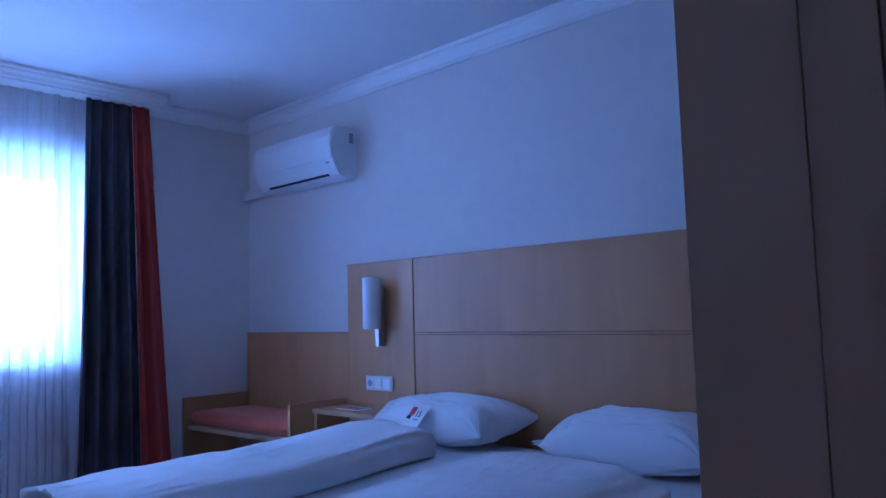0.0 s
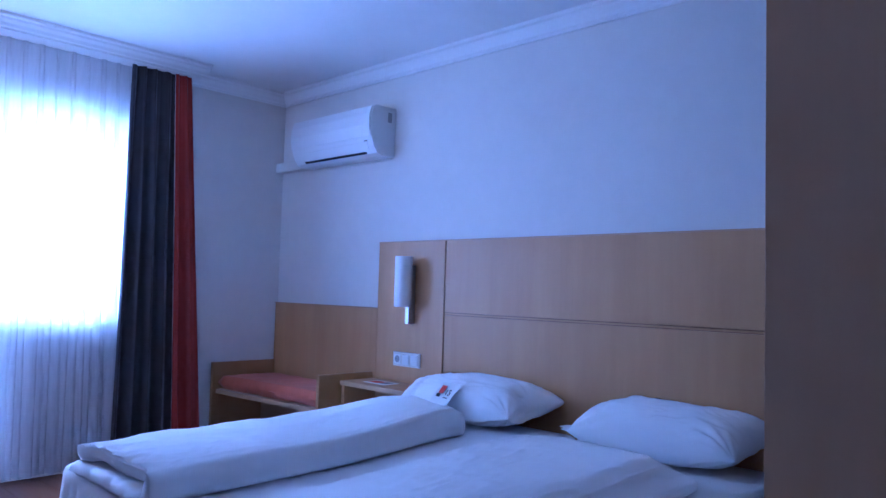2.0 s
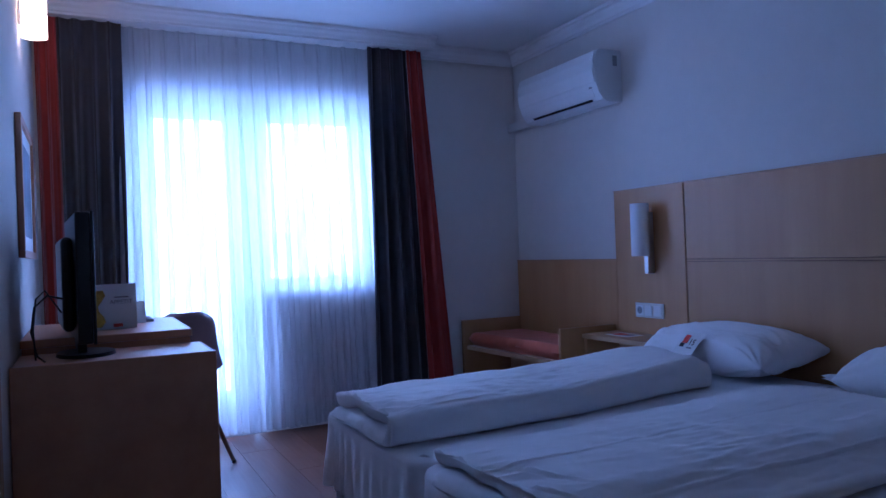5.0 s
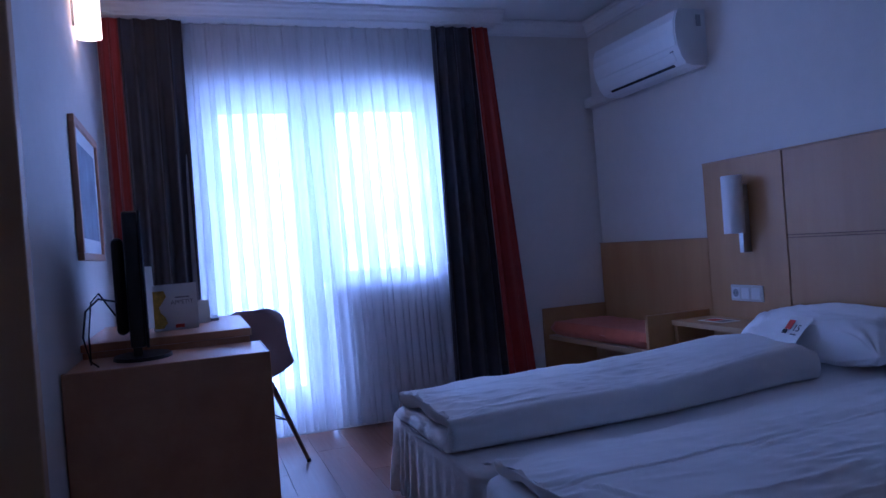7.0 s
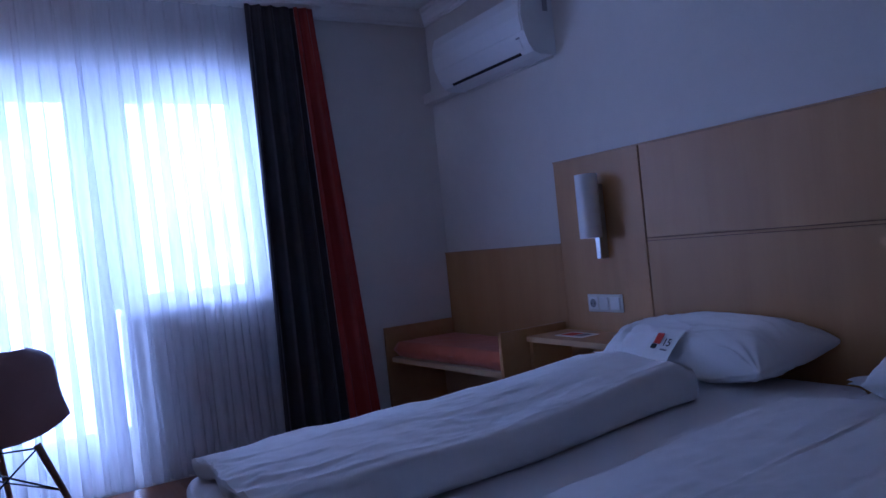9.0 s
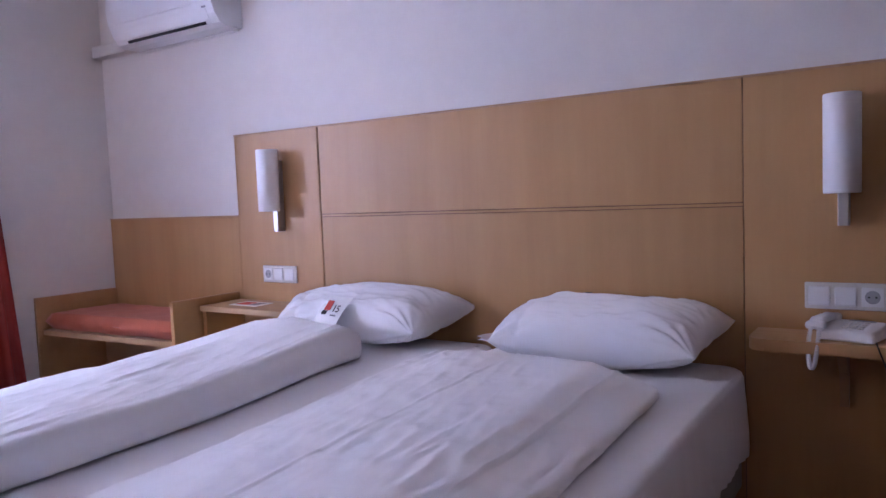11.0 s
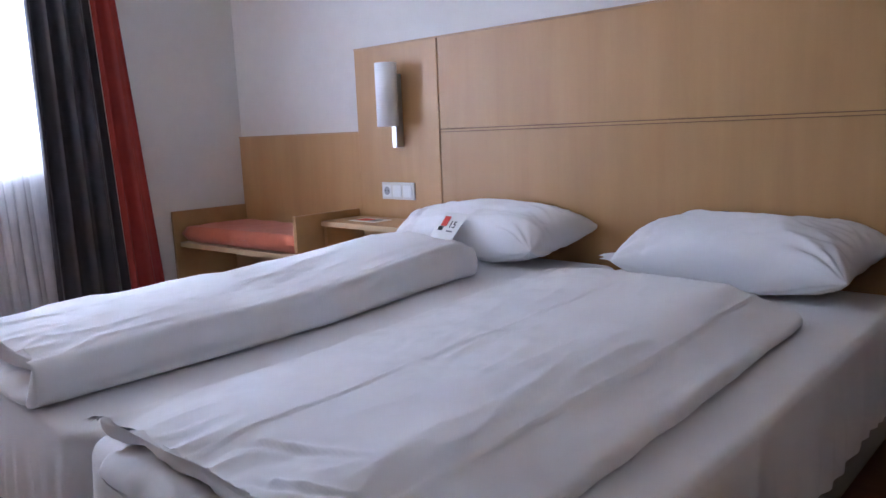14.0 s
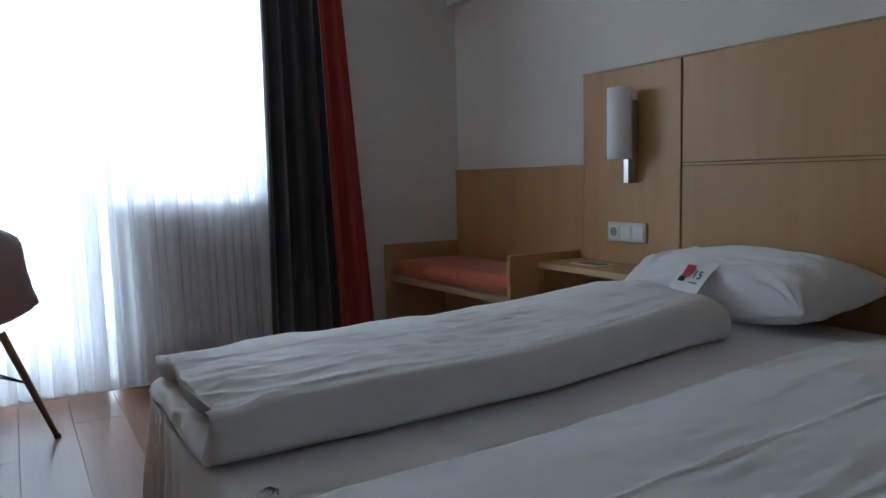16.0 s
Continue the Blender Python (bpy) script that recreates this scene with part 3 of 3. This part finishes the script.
shelf = thing("bedside_shelf", (2.2, -.1, .545), "beech veneered wall shelf with rounded corner beside bed", "shelf")
bmx = bmesh.new()
outl = [(3.0, -.004), (1.868, -.004)] + [(1.868 + .05 - .05 * math.cos(radians(a)), -.15 - .05 * math.sin(radians(a))) for a in range(0, 91, 15)] + [(3.0, -.2)]
lo_v = [bmx.verts.new((x, y, .545)) for x, y in outl]
hi_v = [bmx.verts.new((x, y, .580)) for x, y in outl]
bmx.faces.new(lo_v[::-1])
bmx.faces.new(hi_v)
for i in range(len(outl)):
    j = (i + 1) % len(outl)
    bmx.faces.new((lo_v[i], lo_v[j], hi_v[j], hi_v[i]))
bmesh.ops.recalc_face_normals(bmx, faces=bmx.faces)
part("board", bmx, M_beech_x, shelf)
part("bracket", prism([(0, 0), (0, -.19), (.018, -.19), (.03, -.09), (.12, -.012), (.12, 0)], (2.10, -.004, .544), (2.125, -.004, .544), (0, -1, 0)), M_brown, shelf)


def sconce(name, x, lit=None):
    s_ = thing(name, (x, -.0, .9), "unlit wall lamp with white cylinder shade and steel bracket", "wall lamp", "bedside wall lamps")
    bm = bmesh.new()
    r, z0, z1 = .05, 1.002, 1.288
    prof = [(r - .006, z0 + .004), (r - .002, z0), (r, z0 + .003), (r, z1 - .003), (r - .002, z1), (r - .006, z1 - .004)]
    n_ = 40
    rings = [[bm.verts.new((x + q * math.cos(2 * math.pi * k / n_), -.085 + q * math.sin(2 * math.pi * k / n_), z)) for k in range(n_)] for q, z in prof]
    for a, b in zip(rings, rings[1:] + rings[:1]):
        for k in range(n_):
            bm.faces.new((a[k], a[(k + 1) % n_], b[(k + 1) % n_], b[k]))
    bmesh.ops.recalc_face_normals(bm, faces=bm.faces)
    part("shade", bm, M_opal, s_, smooth=True)
    part("bracket", box(x - .015, x + .015, -.050, -.003, .905, 1.24, .003), M_chrome, s_)
    part("lamp_holder", rod((x, -.085, 1.02), (x, -.085, 1.07), .016, .016, 16), M_white, s_)
    part("arm", box(x - .008, x + .008, -.086, -.0505, 1.02, 1.034, .002), M_chrome, s_)
    part("bulb", rod((x, -.085, 1.0705), (x, -.085, 1.2), .018, .014, 16), M_white, s_)
    return s_


sconce("wall_lamp", -.245)
sconce("wall_lamp", 2.112)


def socket_plate(name, x0, zc, kinds, label):
    w = .071 * len(kinds) + .01
    s_ = thing(name, (x0 + w / 2, 0, zc), label, "switch plate")
    part("frame", box(x0, x0 + w, -.012, -.0025, zc - .041, zc + .041, .004, 3), M_offwhite, s_)
    for i, k in enumerate(kinds):
        cx = x0 + .005 + .071 * (i + .5)
        if k == "switch":
            part("rocker", box(cx - .029, cx + .029, -.019, -.012, zc - .029, zc + .029, .004, 3), M_white, s_)
        else:
            part("insert", box(cx - .029, cx + .029, -.015, -.012, zc - .029, zc + .029, .002), M_white, s_)
            bm = bmesh.new()
            add_rod(bm, (cx, -.0153, zc), (cx, -.0160, zc), .020, .020, 24)
            well = part("well", bm, M_greyp, s_)
            for dx in (-.0095, .0095):
                part("pin_hole", rod((cx + dx, -.0161, zc), (cx + dx, -.0165, zc), .003, .003, 8), M_slot, well)
    return s_


socket_plate("socket_and_switch", -.392, .698, ("socket", "switch", "switch"), "white three-gang plate with socket and rocker switches")
socket_plate("switch_and_socket_row", 2.003, .690, ("switch", "switch", "socket", "jack"), "white four-gang plate with switches and sockets")

# telephone
tel = new("telephone")
tel.matrix_basis = pose(2.135, -.105, .581, 0, 0, -14) @ Matrix.Scale(.86, 4)
tagged(tel, "white corded desk telephone on the wall shelf", "telephone")


def on_tel(ob):
    ob.parent = tel
    return ob


bmx = bmesh.new()
add_box(bmx, -.085, .095, -.075, .075, 0, .035, .01, 3)
for v in bmx.verts:
    if v.co.z > .02:
        v.co.z += .018 * (v.co.y + .075) / .15
on_tel(part("body", bmx, M_white))
bmh = bmesh.new()
add_box(bmh, -.115, -.055, -.095, -.045, .034, .062, .012, 3)
add_box(bmh, -.115, -.055, .045, .095, .042, .070, .012, 3)
add_box(bmh, -.108, -.062, -.07, .07, .050, .074, .011, 3)
on_tel(part("handset", bmh, M_white))
for r_ in range(4):
    for c_ in range(3):
        on_tel(part("key", box(-.015 + .024 * c_, .001 + .024 * c_, -.045 + .024 * r_, -.031 + .024 * r_, .040 + .003 * r_, .0445 + .003 * r_, .001), M_offwhite))
on_tel(part("display", box(-.02, .06, .048, .064, .0515, .0535), M_greyp))
pts = []
for i in range(700):
    q = i / 699
    # a loop that hangs over the shelf's front edge
    c = Vector((-.075 + .014 * math.cos(math.pi * q) * (1 + .3 * math.sin(math.pi * q)), -.085 - .050 * math.sin(math.pi * q) ** .35, .045 - .135 * math.sin(math.pi * q) ** 1.1))
    a = q * 2 * math.pi * 52
    pts.append(c + Vector((.005 * math.cos(a), .005 * math.sin(a), 0)))
on_tel(part("coiled_cord", tube(pts, .003, 6), M_white, smooth=True))
chg = thing("charger_cable", (2.33, -.05, .58), "thin black cable with small adapter by the shelf", "cable")
part("plug", box(2.238, 2.25, -.04, -.016, .675, .712, .003), M_black, chg)
part("cable", tube([(2.244, -.035, .68), (2.26, -.06, .662), (2.31, -.10, .635), (2.38, -.13, .60), (2.45, -.16, .585), (2.60, -.19, .584)], .0022, 6), M_black, chg)
part("cable", tube([(2.19, -.03, .583), (2.205, -.19, .584), (2.212, -.212, .57), (2.23, -.213, .52), (2.27, -.205, .455), (2.31, -.2, .425)], .0022, 6), M_black, chg)
part("adapter", box(2.285, 2.345, -.215, -.19, .405, .43, .006), M_black, chg)

# ---- air conditioner ----
ac = thing("air_conditioner", (-.86, 0, 1.9), "white wall-mounted split air conditioner with dark outlet slot", "air conditioner")
ACX0, ACX1 = -1.285, -.475
prof = [(.0, 1.895), (.10, 1.893), (.135, 1.905), (.165, 1.945), (.185, 2.0), (.195, 2.07), (.190, 2.13), (.172, 2.178), (.155, 2.19), (0, 2.19)]
bmx = prism([(o, z) for o, z in prof], (ACX0, YB, 0), (ACX1, YB, 0), (0, -1, 0))
part("body", bmx, M_white, ac)
part("front_panel", prism([(.187, 1.998), (.197, 2.07), (.192, 2.131), (.175, 2.180), (.180, 2.182), (.198, 2.132), (.203, 2.07), (.192, 1.998)], (ACX0 + .006, YB, 0), (ACX1 - .006, YB, 0), (0, -1, 0)), M_white, ac)
part("outlet_slot", prism([(.136, 1.908), (.140, 1.905), (.148, 1.917), (.144, 1.920)], (ACX0 + .10, YB, 0), (ACX1 - .09, YB, 0), (0, -1, 0)), M_slot, ac)
part("louvre", prism([(.154, 1.926), (.158, 1.924), (.178, 1.968), (.174, 1.970)], (ACX0 + .05, YB, 0), (ACX1 - .05, YB, 0), (0, -1, 0)), M_white, ac)
part("status_light", box(ACX1 - .07, ACX1 - .045, YB - .183, YB - .178, 1.972, 1.980), M_greyp, ac)
part("label_plate", box(ACX1, ACX1 + .0015, YB - .06, YB - .03, 2.10, 2.16), M_greyp, ac)
part("mounting_plate", box(ACX0 + .03, ACX1 - .02, YB - .012, YB - .001, 1.885, 2.18), M_offwhite, ac)
tagged(part("pipe_duct", box(XW + .001, -1.22, YB - .06, YB - .001, 1.90, 1.965, .004), M_wall), "white plastic pipe duct beside the air conditioner", "duct")


# ---- curtains ----
def drape(name, y_top, y_low, x0, mat, label, folds, amp, z0, z1, seed, parent=None, nu=None):
    nu = nu or folds * 14

    def fn(u, v):
        z = z1 + (z0 - z1) * v
        a = y_top[0] + (y_low[0] - y_top[0]) * v
        b = y_top[1] + (y_low[1] - y_top[1]) * v
        y = a + (b - a) * u
        ph = folds * 2 * math.pi * u + 1.0 * fbm(u * folds * .35, seed, v * .25, 2)
        A = amp * (.35 + .65 * ease(v * 2.5)) * (1 + .45 * fbm(u * folds * .5, seed + 3, v * .5))
        w = A * math.sin(ph) + .25 * A * math.sin(2.3 * ph + seed)
        return Vector((x0 + w, y + .25 * A * math.cos(ph), z + (.008 * math.sin(ph * .5 + seed) if v > .97 else 0)))
    bm = grid_mesh(nu, 26, fn)
    ob = part(name, bm, mat, parent, smooth=True)
    return ob




def pleated_sheer(y_top, y_low, x0, z0, z1, pleats, seed):
    """Voile gathered in narrow pinch pleats: flat spans between tight folds of three layers, loosening towards the hem."""
    def fn(u, v):
        z = z1 + (z0 - z1) * v
        a, b = y_top[0] + (y_low[0] - y_top[0]) * v, y_top[1] + (y_low[1] - y_top[1]) * v
        uu = u + .010 * fbm(u * 9, seed, v * .35, 2) * min(1.0, 8 * u * (1 - u))
        p = (uu * pleats) % 1.0
        k = math.floor(uu * pleats)
        r1, r2 = fbm(k * 1.7, seed, .3, 1), fbm(k * 2.3, seed + 4, v * .6, 2)
        half = .21 + .04 * r1
        q = (p - .5) / half
        fold = (1 - q * q) ** 2 if abs(q) < 1 else 0.0
        tuck = -2.6 * q * (1 - q * q) if abs(q) < 1 else 0.0
        loose = ease(v * 1.4)
        D = (.019 + .008 * loose) * (1 + .8 * r2)
        A = (.018 + .030 * loose) * (1 + .6 * r2)
        sway = (.006 + .020 * loose) * fbm(uu * pleats * .45, seed + 8, v * .5, 2) + .010 * loose * math.sin(2 * math.pi * (p + .1))
        hem = .006 * math.sin(uu * pleats * 2 * math.pi + seed) if v > .985 else 0.0
        return Vector((x0 + A * fold + sway, a + (b - a) * uu + D * tuck, z + hem))
    return part("sheer_curtain", grid_mesh(pleats * 44, 34, fn), M_sheer, smooth=True)


sheer = pleated_sheer((-2.66, -1.08), (-2.66, -1.02), -1.59, .03, 2.393, 19, 4.0)
tagged(sheer, "long white sheer voile curtain hanging in soft pleats", "curtain")
for nm, tp, lw, cols in (("right", (-1.15, -.775), (-1.17, -.60), .73), ("left", (-3.015, -2.59), (-3.01, -2.61), .25)):
    c = thing("curtain", (-1.53, (tp[0] + tp[1]) / 2, .04), "heavy charcoal curtain with red border, drawn aside", "curtain", "side curtains")
    if nm == "right":
        tm, lm = tp[0] + (tp[1] - tp[0]) * .72, lw[0] + (lw[1] - lw[0]) * .66
        drape("charcoal_panel", (tp[0], tm), (lw[0], lm), -1.525, M_dark_cur, "", 4, .036, .03, 2.393, 1.0, c, 120)
        drape("red_border", (tm - .004, tp[1]), (lm - .004, lw[1]), -1.517, M_red_cur, "", 2, .026, .03, 2.393, 2.0, c, 60)
    else:
        tm, lm = tp[0] + (tp[1] - tp[0]) * .25, lw[0] + (lw[1] - lw[0]) * .28
        drape("red_border", (tp[0], tm), (lw[0], lm), -1.517, M_red_cur, "", 2, .024, .03, 2.393, 3.0, c, 60)
        drape("charcoal_panel", (tm - .004, tp[1]), (lm - .004, lw[1]), -1.525, M_dark_cur, "", 4, .036, .03, 2.393, 5.0, c, 120)

# ---- desk wall ----
cab = thing("tv_cabinet", (.0, -2.7, 0), "cherry veneered low cabinet, front lip coloured paler as lit", "cabinet")
part("end_panel", box(.200, .224, -3.025, -2.40, 0, .75, .003), M_desk, cab)
part("top", box(-.20, .1995, -3.025, -2.402, .722, .742, .003), M_desk, cab)
part("rear_panel", box(-.20, .1995, -3.025, -3.01, 0, .7215), M_desk, cab)
part("door", box(-.195, .195, -2.425, -2.405, .06, .715, .003), M_desk, cab)
part("plinth", box(-.19, .195, -2.46, -2.44, 0, .055), M_brown, cab)
# the lip's brightness under the light, put into a paler wood colour
part("front_edge", box(-.2, .1995, -2.4015, -2.398, .722, .743), M_edge, cab)
desk = thing("desk", (-.8, -2.72, 0), "cherry veneered writing desk against the wall", "desk")
part("desktop", box(-.98, -.205, -3.025, -2.43, .765, .795, .004), M_desk, desk)
part("end_panel", box(-.232, -.206, -3.02, -2.435, 0, .764, .003), M_desk, desk)
part("end_panel", box(-.978, -.952, -3.02, -2.435, 0, .764, .003), M_desk, desk)
part("modesty_panel", box(-.951, -.233, -2.99, -2.97, .35, .764), M_desk, desk)
part("front_edge", box(-.98, -.205, -2.4295, -2.4265, .766, .794), M_edge, desk)

tv = new("television")
tv.matrix_basis = pose(-.16, -2.815, .743, 0, 0, 4)
tagged(tv, "flat black television on a stand on the cabinet", "television")


def on_tv(ob):
    ob.parent = tv
    return ob


on_tv(part("casing", box(-.36, .30, -.035, .012, .055, .50, .008, 3), M_black))
on_tv(part("bezel", box(-.362, .302, .0125, .022, .052, .503, .003), M_black))
on_tv(part("screen", box(-.345, .285, .0225, .0235, .072, .488), M_slot))
on_tv(part("back_bulge", box(-.25, .2, -.075, -.0355, .09, .42, .02, 3), M_black))
on_tv(part("neck", box(.03, .16, -.03, .0, .012, .07, .004), M_black))
bms = bmesh.new()
add_rod(bms, (.1, 0, .0), (.1, 0, .012), .13, .125, 40)
for v in bms.verts:
    v.co.y *= .75
on_tv(part("foot", bms, M_black))
cord = thing("tv_cable", (.1, -2.95, .75), "black cable looping behind the television", "cable")
part("cord", tube([(.05, -2.87, .95), (.09, -2.92, .965), (.13, -2.955, .93), (.15, -2.965, .85), (.14, -2.95, .77), (.12, -2.93, .749)], .0035, 8), M_black, cord, smooth=True)
part("cord", tube([(.0, -2.88, .90), (-.02, -2.93, .98), (-.05, -2.96, .95), (-.02, -2.97, .84), (.05, -2.96, .749)], .003, 8), M_black, cord, smooth=True)

menu = new("menu_card")
menu.matrix_basis = pose(-.44, -2.70, .796, 90, 0, 96)
tagged(menu, "standing white breakfast menu card with yellow fruit print", "menu card")


def on_menu(ob):
    ob.parent = menu
    return ob


on_menu(part("front_leaf", box(-.085, .085, 0, .185, 0, .0018), M_paper))
on_menu(part("rear_leaf", grid_mesh(2, 2, lambda u, v: Vector((-.085 + .17 * u, .185 * v, -.045 * (1 - v) - .001))), M_paper))
on_menu(part("fruit_print", grid_mesh(6, 8, lambda u, v: Vector((-.083 + .05 * u * (.7 + .3 * math.sin(v * 9)), .01 + .15 * v, .0022))), M_fruit))
on_menu(part("red_block", box(-.005, .03, .008, .022, .002, .0026), M_red))
on_menu(part("text_bar", box(.0, .055, .128, .133, .002, .0026), M_greyink))
tx = text_mesh("APPETIT", .024, "heading", M_greyink, menu, pose(.026, .103, .0023))
tx.matrix_parent_inverse = Matrix()
fld = new("paper_stand")
fld.matrix_basis = pose(-.62, -2.83, .796, 76, 0, 100)
tagged(fld, "white leaflet stand on the desk", "leaflet stand")
o = part("sheet", box(-.07, .05, 0, .27, 0, .003), M_paper)
o.parent = fld
bk = thing("booklet", (-.8, -2.62, .796), "closed booklet lying on the desk", "booklet")
part("cover", box(-.93, -.72, -2.70, -2.53, .7955, .807, .002), M_greyp, bk)
part("pages", box(-.928, -.722, -2.698, -2.529, .797, .8055), M_paper, bk)

sc = new("small_card")
sc.matrix_basis = pose(-.66, -2.60, .796, 78, 0, 98)
tagged(sc, "small cream card standing on the desk", "card")
o = part("sheet", box(-.035, .035, 0, .10, 0, .002), M_offwhite)
o.parent = sc

pic = thing("framed_picture", (-.7, YT, 1.36), "framed blue-grey print in reddish wooden frame", "picture")
PX0, PX1, PZ0, PZ1 = -1.06, -.36, 1.10, 1.66
for b in ((PX0, PX1, PZ0, PZ0 + .03), (PX0, PX1, PZ1 - .03, PZ1), (PX0, PX0 + .03, PZ0 + .03, PZ1 - .03), (PX1 - .03, PX1, PZ0 + .03, PZ1 - .03)):
    part("frame_bar", box(b[0], b[1], YT + .001, YT + .024, b[2], b[3], .003), M_desk, pic)
part("mount", box(PX0 + .03, PX1 - .03, YT + .001, YT + .012, PZ0 + .03, PZ1 - .03), M_paper, pic)
part("print", box(PX0 + .09, PX1 - .09, YT + .0122, YT + .013, PZ0 + .09, PZ1 - .09), M_art, pic)

LX = -.75
lamp = thing("desk_wall_lamp", (LX, YT, 2.0), "lit warm glass cylinder wall lamp", "wall lamp")
part("shade", rod((LX, -2.972, 2.06), (LX, -2.972, 2.32), .053, .053, 40), M_lit, lamp, "glowing warm white glass shade")
part("arm", box(LX - .01, LX + .01, YT + .013, -2.972, 2.321, 2.332), M_chrome, lamp)
part("wall_plate", box(LX - .035, LX + .035, YT + .001, YT + .012, 2.10, 2.332, .003), M_chrome, lamp)


# ---- shell chair ----
def shell_chair(m):
    c = new("shell_chair")
    c.matrix_basis = m
    tagged(c, "taupe moulded shell chair with wooden legs at the desk", "chair")

    def at(u, v, off=0.0):
        # v: 0 the front lip, 1 the top of the back; u across
        s_ = 2 * u - 1
        if v < .5:
            q = v / .5
            y, z = -.22 + .36 * q, .455 - .03 * math.sin(math.pi * q) - .012 * (1 - q)
        else:
            q = (v - .5) / .5
            y, z = .14 + .11 * math.sin(q * 1.45), .455 + .355 * q ** 1.25 - .02 * (1 - q)
        half = .245 + .03 * math.sin(math.pi * min(1, v * 1.25)) - .055 * ease((v - .62) / .38) - .03 * ease((.2 - v) / .2)
        # rounded corners at the top
        half *= (1 - .55 * max(0.0, (v - .90) / .10) ** 3)
        curl = abs(s_) ** 2.6
        side = .075 * curl * (1 - .5 * abs(v - .45))
        return Vector((s_ * half, y - (.06 * curl if v > .5 else .0) * ease((v - .45) / .3), z + side * (1 - ease((v - .45) / .3)) + off))
    bm = grid_mesh(26, 40, at)
    bmesh.ops.solidify(bm, geom=bm.faces[:], thickness=.008)
    bmesh.ops.recalc_face_normals(bm, faces=bm.faces)
    o = part("shell", bm, M_chair, smooth=True)
    o.parent = c
    for sx in (-1, 1):
        for sy, yy in ((-1, -.16), (1, .12)):
            l_ = part("leg", rod((sx * .24, yy + sy * .115, 0.012), (sx * .13, yy, .415), .010, .015, 14), M_legwood)
            l_.parent = c
            f_ = part("rubber_foot", rod((sx * .2425, yy + sy * .118, 0), (sx * .2405, yy + sy * .116, .016), .012, .012, 12), M_black)
            f_.parent = c
    for a, b in (((-.13, -.16, .40), (.13, .12, .40)), ((.13, -.16, .40), (-.13, .12, .40)), ((-.18, -.2, .22), (.13, -.16, .40)), ((.18, -.2, .22), (-.13, -.16, .40)), ((-.18, .17, .22), (.13, .12, .40)), ((.18, .17, .22), (-.13, .12, .40)), ((.18, .17, .22), (.18, -.2, .22)), ((-.18, .17, .22), (-.18, -.2, .22))):
        w = part("wire_brace", rod(a, b, .004, .004, 8), M_black)
        w.parent = c
    return c


shell_chair(pose(-1.17, -2.462, 0, 0, 0, -60))

# ---- wardrobe at the entrance ----
wx, wy = 2.362, -1.73
wd = thing("wardrobe", (2.8, -1.45, 0), "tall brown veneered wardrobe at the entrance", "wardrobe")
part("end_panel", box(wx, wx + .175, wy, -1.13, 0, 2.25, .001), M_brown, wd)
part("filler_strip", box(wx + .1765, wx + .27, wy + .001, -1.13, 0, 2.25, .001), M_brown, wd)
part("carcass", box(wx + .272, XE - .005, wy + .03, -1.13, .06, 2.25), M_brown, wd)
part("door", box(wx + .2715, wx + .74, wy + .006, wy + .028, .07, 2.24, .001), M_brown, wd)
part("door", box(wx + .744, XE - .01, wy + .008, wy + .028, .07, 2.24, .001), M_brown, wd)
part("plinth", box(wx + .28, XE - .01, wy + .05, -1.14, 0, .058), M_brown, wd)

# ---- floor planks ----
PW, PL = .19, 1.28
meshes = {}


def plank(x0, x1, y0, y1):
    key = (round(x1 - x0, 3), round(y1 - y0, 3))
    if key not in meshes:
        me = bpy.data.meshes.new("plank")
        b = box(0, key[0], 0, key[1], -.0118, 0, .0006, 1)
        b.to_mesh(me)
        b.free()
        me.materials.append(M_floor)
        meshes[key] = me
    ob = new("plank", meshes[key])
    ob.parent = floor
    ob.matrix_basis = Matrix.Translation((x0, y0, 0))


row = 0
y = YB
while y > YS + .001:
    y0 = max(YS, y - PW)
    x = XW - (row * .47) % PL
    while x < XE:
        a, b = max(x, XW), min(x + PL, XE)
        if b - a > .02:
            plank(a + .0003, b - .0003, y0 + .0003, y - .0003)
        x += PL
    y = y0
    row += 1
